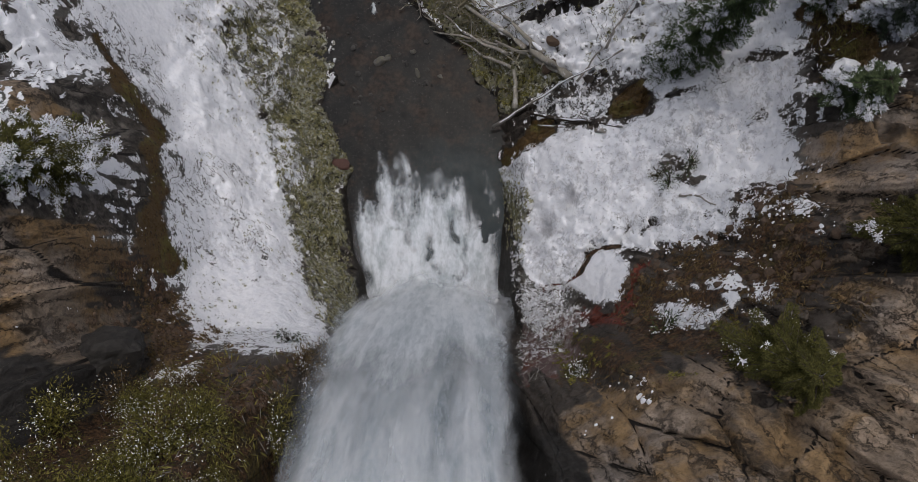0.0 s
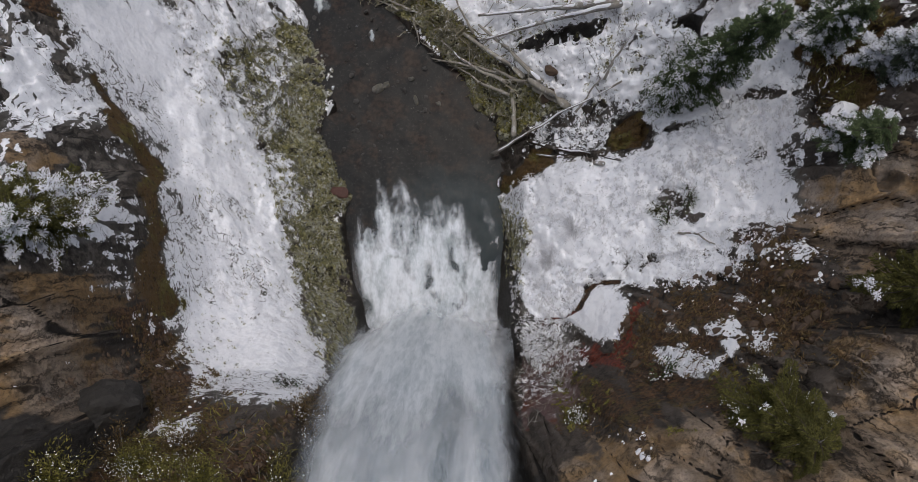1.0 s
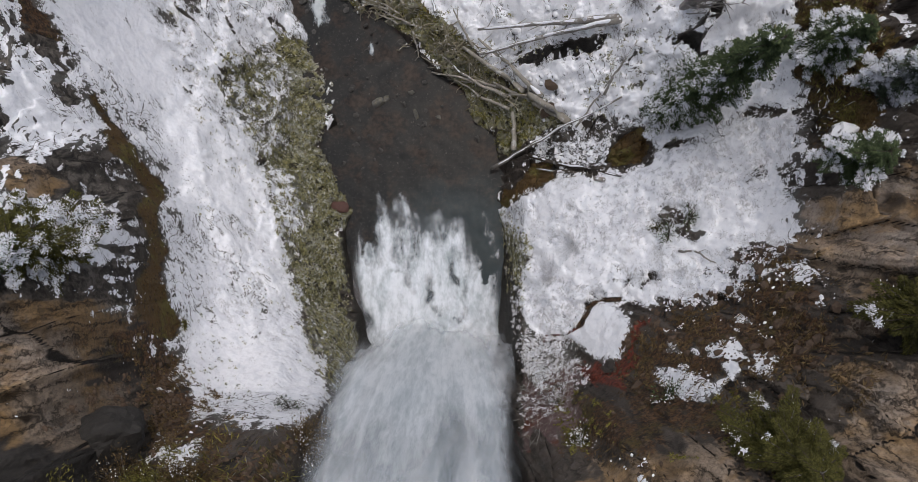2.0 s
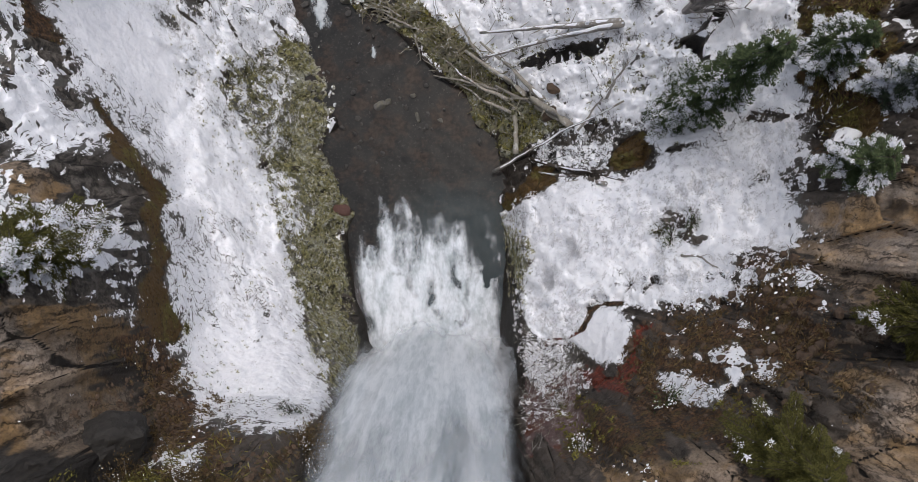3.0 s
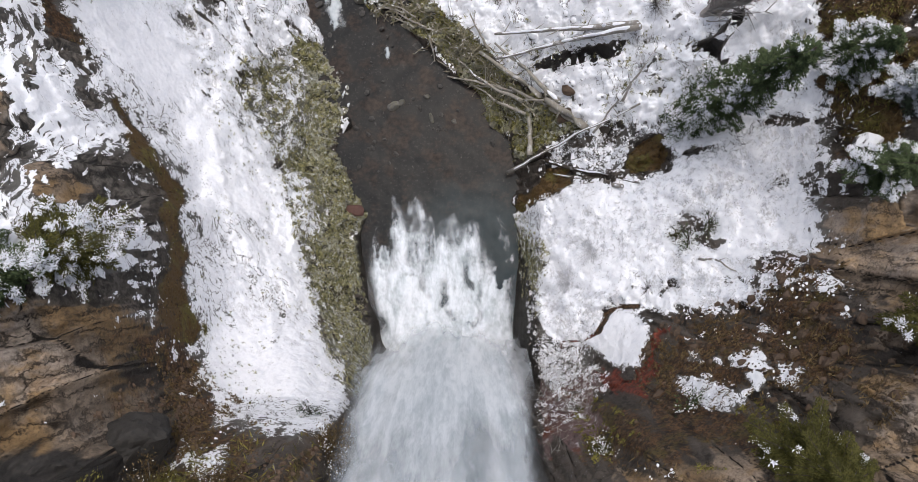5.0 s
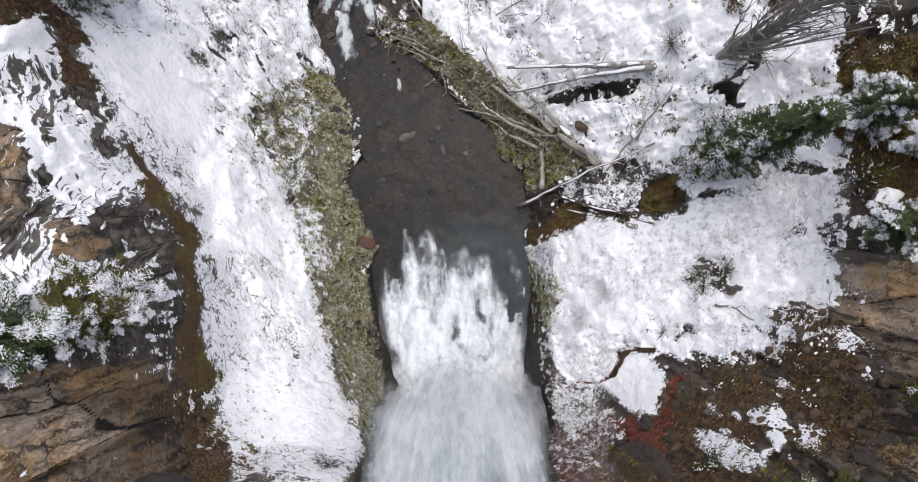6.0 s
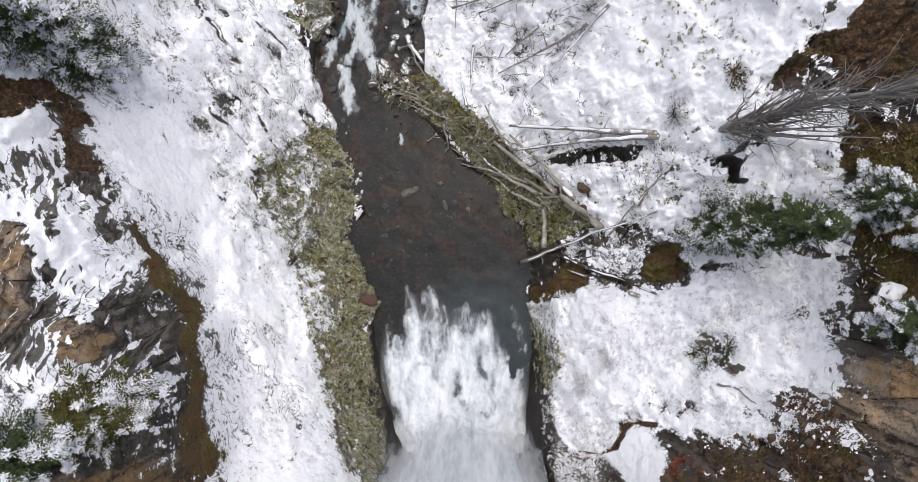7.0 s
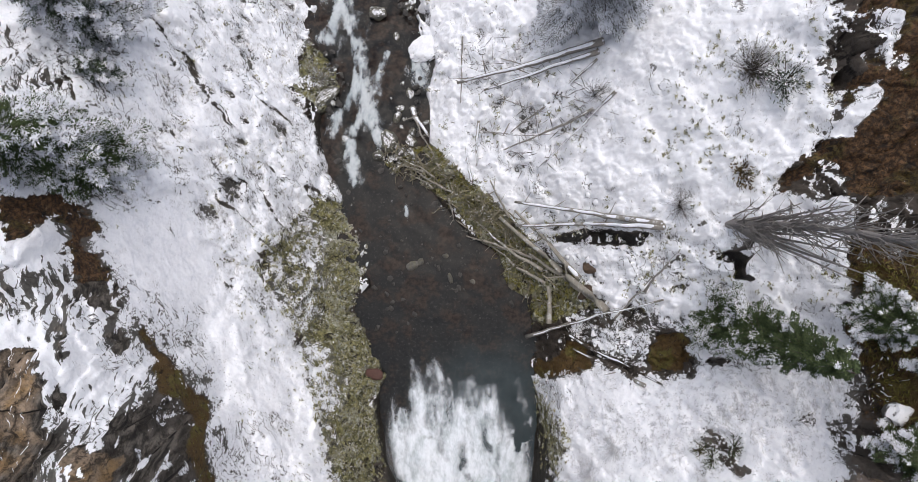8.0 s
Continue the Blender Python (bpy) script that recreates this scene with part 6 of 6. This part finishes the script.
# the yellow-green shrubs above the fall
heath = [leafy_shrub(-8, -4.2, 0.95, 0.8, ("yellow-green shrub dusted with snow on the cliff top", "brown withered shrub dusted with snow on the cliff top", "yellow-green shrub dusted with snow on the cliff top")[k], 30 + k, (HEATHER, STRAW, HEATHER)[k], 0.07, 3600, 0.075) for k in range(3)]
for ob in heath:
    tagged(ob, group="shrubs on the cliff top")
rs = random.Random(5)
spots = [(-5.5 - 0.58 * k + rs.uniform(-0.5, 0.5), -2.9 - 0.13 * k - 0.9 * j + rs.uniform(-0.4, 0.4)) for k in range(12) for j in range(4)]
for k, (x, y) in enumerate(spots):
    m = pose(x, y, ground_height(x, y) - 0.08, rs.uniform(-20, 0), rs.uniform(-10, 10), rs.uniform(0, 360)) @ Matrix.Scale(rs.uniform(0.85, 1.4), 4)
    if k < 3:
        heath[k].matrix_world = m
    else:
        copy_thing(heath[k % 3], m)

GREY = "leafless grey shrub standing in the snow"
bare_bush(11.6, 23.4, 1.5, 1.5, 260, GREY, 41, TWIG, thick=0.010, snowy=0.15, forks=6)
bare_bush(-11.2, 26.4, 0.8, 1.3, 200, "pale withered shrub on the stream bank", 50, DEADWOOD, thick=0.012, snowy=0.3, forks=4)
bare_bush(5.3, 23.6, 0.8, 0.9, 130, GREY, 42, TWIG, thick=0.008, snowy=0.2, forks=5)
bare_bush(9.2, 17.4, 0.9, 1.1, 150, GREY, 43, TWIG, thick=0.008, snowy=0.2, forks=5)
bare_bush(14.6, 9.3, 1.5, 1.3, 55, "tangled bare shrub with snow along its stems", 44, TWIG, thick=0.016, snowy=0.45)
bare_bush(4.9, 3.4, 0.45, 1.3, 260, "frosted pale grasses bent under snow", 45, FROSTED, "grass", 0.009, 0.0, 5)
bare_bush(6.0, 4.9, 0.45, 1.3, 240, "frosted pale grasses bent under snow", 46, FROSTED, "grass", 0.009, 0.0, 5)
bare_bush(-5.6, -3.0, 0.8, 0.8, 70, "pale bare shrub beside the waterfall", 48, DEADWOOD, thick=0.012, snowy=0.2)
bare_bush(-5.3, -4.1, 0.8, 0.8, 70, "pale bare shrub beside the waterfall", 49, DEADWOOD, thick=0.012, snowy=0.2)
bare_bush(4.4, -2.5, 0.9, 1.1, 60, "pale bare stems hanging on the red bank", 47, DEADWOOD, thick=0.014, forks=2)

# the tall leafless tree: one trunk and many upswept branches
def bare_tree(x, y, height, radius, label, seed):
    rng = random.Random(seed)
    thing = tagged(new("bare_tree"), label, "tree")
    thing.matrix_world = pose(x, y, ground_height(x, y) - 1.6, 7, 2, 0)
    spine = bent((0, 0, 0), (0.3, 0.1, height), rng, 12, 0.5)
    verts, faces = [], []
    tube(verts, faces, spine, [0.25 * (1 - 0.9 * k / 12) + 0.012 for k in range(13)], 9)
    part("trunk", mesh_of("trunk", verts, faces), GREYBARK, thing)
    for k in range(150):
        verts, faces = [], []
        f = 0.03 + 0.92 * rng.random() ** 1.25
        i = min(int(f * 12), 11)
        root = spine[i].lerp(spine[i + 1], f * 12 - i)
        a = rng.uniform(0, 6.283)
        reach = radius * (1 - 0.45 * f) * rng.uniform(0.3, 0.85)
        rise = 1.2 + reach * rng.uniform(1.8, 3.4)
        w = 0.03 + 0.018 * reach
        if k < 9:
            # a few long limbs leave the trunk near the ground
            root, reach, rise, w = spine[0].lerp(spine[1], 0.2 + 0.25 * (k % 4)), radius * rng.uniform(0.5, 0.9), height * rng.uniform(0.4, 0.75), 0.1
        tip = root + Vector((reach * math.cos(a), reach * math.sin(a), rise))
        pts = bent(root, tip, rng, 5, 0.3)
        tube(verts, faces, pts, [w * (1 - 0.17 * j) for j in range(6)], 5)
        for m in range(4):
            q = pts[rng.randrange(2, 6)]
            d = (tip - root).normalized() + Vector((rng.gauss(0, 0.5), rng.gauss(0, 0.5), rng.gauss(0.1, 0.4)))
            e = q + d * rng.uniform(0.2, 0.7)
            tube(verts, faces, [q, q.lerp(e, 0.5) + Vector((0, 0, 0.03)), e], [0.5 * w, 0.35 * w, 0.006], 3)
        part("branch", mesh_of("branch", verts, faces), GREYBARK, thing)
    return thing


bare_tree(11.1, 16.5, 17.0, 1.7, "tall leafless tree with grey upswept branches", 8)


# grass stems and twigs that stick out of the snow
def stem_field(name, label, category, outline, n, seed, lo, hi, material, flat=0.6, keep=lambda x, y: np.ones(len(x), bool), width=0.012):
    rng = np.random.RandomState(seed)
    places = np.array(strewn(n, outline, 0.1, 0.2, seed, keep, 0.0))
    roots = places[:, :3] + np.array([0, 0, -0.02])
    n = len(roots)
    a = rng.uniform(0, 6.283, n)
    ways = unit(np.stack([np.cos(a), np.sin(a), rng.uniform(0.1, 1.6, n) * (1 - flat) + 0.12], -1))
    sides = unit(np.cross(ways, rng.randn(n, 3)))
    me = blades(name, roots, ways, sides, rng.uniform(lo, hi, n), width * rng.uniform(0.6, 1.5, n))
    me.materials.append(material)
    return tagged(new(name, me), label, category, kind="stuff")


def tuft_field(name, label, category, outline, n, seed, size, material, keep=lambda x, y: np.ones(len(x), bool), fronds=14):
    """Many small tufts of blades that fan out from one root each."""
    rng = np.random.RandomState(seed)
    places = np.array(strewn(n, outline, 0.6, 1.3, seed, keep, 0.0))
    n = len(places) * fronds
    reach = size * np.repeat(places[:, 3], fronds)
    roots = np.repeat(places[:, :3], fronds, axis=0) + rng.randn(n, 3) * np.array([0.3, 0.3, 0.1]) * size
    ways = unit(rng.randn(n, 3) * np.array([1, 1, 0.4]) + np.array([0, 0, 0.5]))
    sides = unit(np.cross(ways, np.array([0, 0, 1.0]) + 0.4 * rng.randn(n, 3)))
    me = blades(name, roots, ways, sides, reach * rng.uniform(0.5, 1.1, n), 0.16 * reach)
    me.materials.append(material)
    return tagged(new(name, me), label, category, kind="stuff")


clumped = lambda size, seed, level: (lambda x, y: fbm(x, y, size, 3, seed) > level)
stem_field("slope_twigs", "dark twigs and grass sticking out of the snow", "twigs", [p for p in SNOW_SLOPE if p[1] < 32], 260, 91, 0.08, 0.3, TWIG, 0.5, clumped(1.6, 92, 0.05), 0.008)
stem_field("shelf_grass", "dark and pale grass stems in the snow", "grass", SNOW_SHELF, 1000, 93, 0.05, 0.2, TWIG, 0.6, clumped(1.3, 94, 0.08), 0.008)
stem_field("upper_twigs", "dark twigs and grass sticking out of the snow", "twigs", [p for p in SNOW_UPPER if p[1] < 33], 600, 95, 0.08, 0.35, TWIG, 0.6, clumped(2.0, 96, 0.1), 0.009)
stem_field("brush_twigs", "dark brushwood lying half buried in the snow", "twigs", BRUSH_SNOW, 320, 161, 0.3, 1.1, TWIG, 0.9, clumped(1.2, 162, 0.0), 0.022)
stem_field("gully_grass", "brown dead grass in the gully", "grass", GULLY, 2600, 97, 0.05, 0.16, STRAW, 0.3, width=0.02)
stem_field("gully_olive_grass", "olive grass along the gully", "grass", GULLY, 1600, 127, 0.05, 0.14, HEATHER, 0.3, clumped(1.5, 128, -0.1), 0.02)
stem_field("cliff_grass", "brown dead grass on the cliff", "grass", [(6, -2), (8, 1.5), (11, 2.6), (13.4, 4.6), (13.4, 1), (12, -1), (8, -3.4), (4.4, -3.4)], 3000, 98, 0.12, 0.4, STRAW, 0.4, clumped(1.2, 99, 0.0), 0.02)
stem_field("bank_frost_grass", "pale frosted grass bent down over the mossy bank", "grass", MOSS_BANK, 4200, 131, 0.08, 0.26, FROST_STRAW, 0.8, clumped(1.6, 132, -0.25), 0.014)
stem_field("frost_twigs", "pale frosted twigs hanging on the red bank", "twigs", FROST_EDGE, 900, 133, 0.08, 0.3, FROST_STRAW, 0.75, width=0.014)
stem_field("red_bank_twigs", "pale frosted twigs hanging on the red bank", "twigs", RED_BANK, 600, 134, 0.2, 0.7, FROST_STRAW, 0.75, width=0.008)
stem_field("drift_edge_grass", "dark grass tips along the edge of the snow drift", "grass", [(x - 0.3, y) for x, y in SNOW_SLOPE[4:16]] + [(x + 1.0, y) for x, y in SNOW_SLOPE[15:3:-1]], 900, 135, 0.05, 0.16, TWIG, 0.4, width=0.012)
stem_field("bank_grass", "frosted grass of the mossy bank", "grass", MOSS_BANK, 1200, 101, 0.08, 0.22, HEATHER, 0.5, clumped(1.0, 102, -0.1), 0.018)
stem_field("jam_grass", "yellowish grass among the driftwood", "grass", JAM_BANK, 2200, 105, 0.15, 0.45, HEATHER, 0.5, clumped(1.0, 106, -0.1), 0.018)
stem_field("slope_grass", "brown dead grass on the bare slope", "grass", BROWN_SLOPE, 3500, 107, 0.15, 0.4, STRAW, 0.4, width=0.02)
stem_field("slope_moss_grass", "olive grass on the bare slope", "grass", BROWN_SLOPE, 3500, 117, 0.12, 0.35, HEATHER, 0.4, clumped(1.4, 118, 0.05), 0.02)
stem_field("heath_grass", "yellow and brown withered grass between the shrubs", "grass", HEATH_GROUND, 4500, 119, 0.15, 0.5, HEATHER, 0.3, clumped(1.1, 120, -0.15), 0.02)
stem_field("heath_twigs", "pale bare twigs between the shrubs", "twigs", HEATH_GROUND, 900, 121, 0.2, 0.6, DEADWOOD, 0.4, width=0.012)

tuft_field("moss_tufts", "olive and frosted tufts covering the stream bank", "moss", MOSS_BANK, 1500, 141, 0.19, FROST_MOSS, clumped(1.2, 142, -0.4))
tuft_field("jam_tufts", "yellowish moss tufts among the driftwood", "moss", JAM_BANK, 420, 143, 0.2, HEATHER, clumped(1.2, 144, 0.0))
tuft_field("rime_tufts", "frosted tufts at the edge of the shelf", "grass", FROST_EDGE, 320, 145, 0.17, FROSTED, clumped(0.8, 146, -0.2))
tuft_field("shore_rime_tufts", "frosted tufts at the edge of the shelf", "grass", SHORE_FROST, 200, 147, 0.16, FROST_MOSS)
tuft_field("shelf_tufts", "frosted grass tufts bent under the snow", "grass", SNOW_SHELF, 1000, 148, 0.17, FROSTED, clumped(1.4, 149, -0.05))
tuft_field("upper_tufts", "frosted grass tufts bent under the snow", "grass", [p for p in SNOW_UPPER if p[1] < 33], 620, 163, 0.17, FROST_MOSS, clumped(1.6, 164, 0.12))
tuft_field("earth_tufts", "rusty dead grass tufts on the brown slope", "grass", EARTH_RIGHT, 520, 150, 0.16, STRAW, clumped(0.9, 151, 0.0))
tuft_field("ledge_tufts", "rusty dead grass tufts on the brown ledge", "grass", EARTH_LEFT, 420, 152, 0.16, STRAW, clumped(0.9, 153, 0.0))
tuft_field("low_tufts", "olive grass tufts on the lower cliff", "grass", EARTH_LOW, 360, 154, 0.15, HEATHER, clumped(0.8, 155, 0.1))
tuft_field("slope_tufts", "grey withered tufts sticking out of the snow", "grass", [p for p in SNOW_SLOPE if p[1] < 32], 900, 156, 0.12, FROST_MOSS, lambda x, y: (fbm(x, y, 0.9, 3, 157) > 0.2) & (inside(x, y, SMOOTH_DRIFT) < 0))

# foam of the rapids
RX, RY = np.meshgrid(np.linspace(-11.6, -3.8, 157), np.linspace(17, 34, 341), indexing="ij")
n1 = fbm(RX * 1.6, RY * 0.6, 1.0, 4, 111)
n2 = fbm(RX, RY * 0.5, 0.35, 3, 113)
STRANDS = [(-10.6, 32.6, -9.4, 30.0, 0.9), (-9.4, 30.0, -8.6, 27.6, 0.75), (-8.6, 27.6, -8.3, 25.9, 0.8), (-8.3, 25.9, -7.5, 23.4, 0.7), (-8.6, 26.2, -9.5, 24.7, 0.45), (-9.5, 24.7, -10.3, 22.7, 0.35), (-9.0, 22.2, -8.6, 19.8, 0.34), (-4.6, 28.1, -4.7, 26.4, 0.45), (-7.0, 28.2, -7.4, 25.6, 0.3), (-10.1, 31.0, -10.6, 29.4, 0.5), (-5.9, 18.6, -5.3, 17.8, 0.22), (-8.2, 25.2, -7.2, 22.7, 0.5), (-7.9, 24.8, -8.8, 23.2, 0.4)]
body = np.full(RX.shape, -1.0)
for ax, ay, bx, by, wide in STRANDS:
    f = np.clip(((RX - ax) * (bx - ax) + (RY - ay) * (by - ay)) / ((bx - ax) ** 2 + (by - ay) ** 2), 0, 1)
    off = np.hypot(RX - ax - f * (bx - ax) + 0.35 * n1, RY - ay - f * (by - ay))
    body = np.maximum(body, 1.15 - off / (1.25 * wide))
body = body + 0.55 * n1 + 0.55 * n2 - 0.12
body = body * ease(RX - stream_left(RY), 0, 0.4)
RZ = np.interp(RY, (14, 19, 25, 33, 60), (0.0, -0.15, -0.35, -0.9, -3.4)) + 0.06 + 0.1 * np.clip(body, 0, 1) * (1 + n1)
rapids = new("rapids_foam", grid_mesh("rapids_foam", RX, RY, RZ, dict(body=body)))
rapids.data.materials.append(RIFFLE)
tagged(rapids, "thin white foam of the rapids", "foam", kind="stuff")
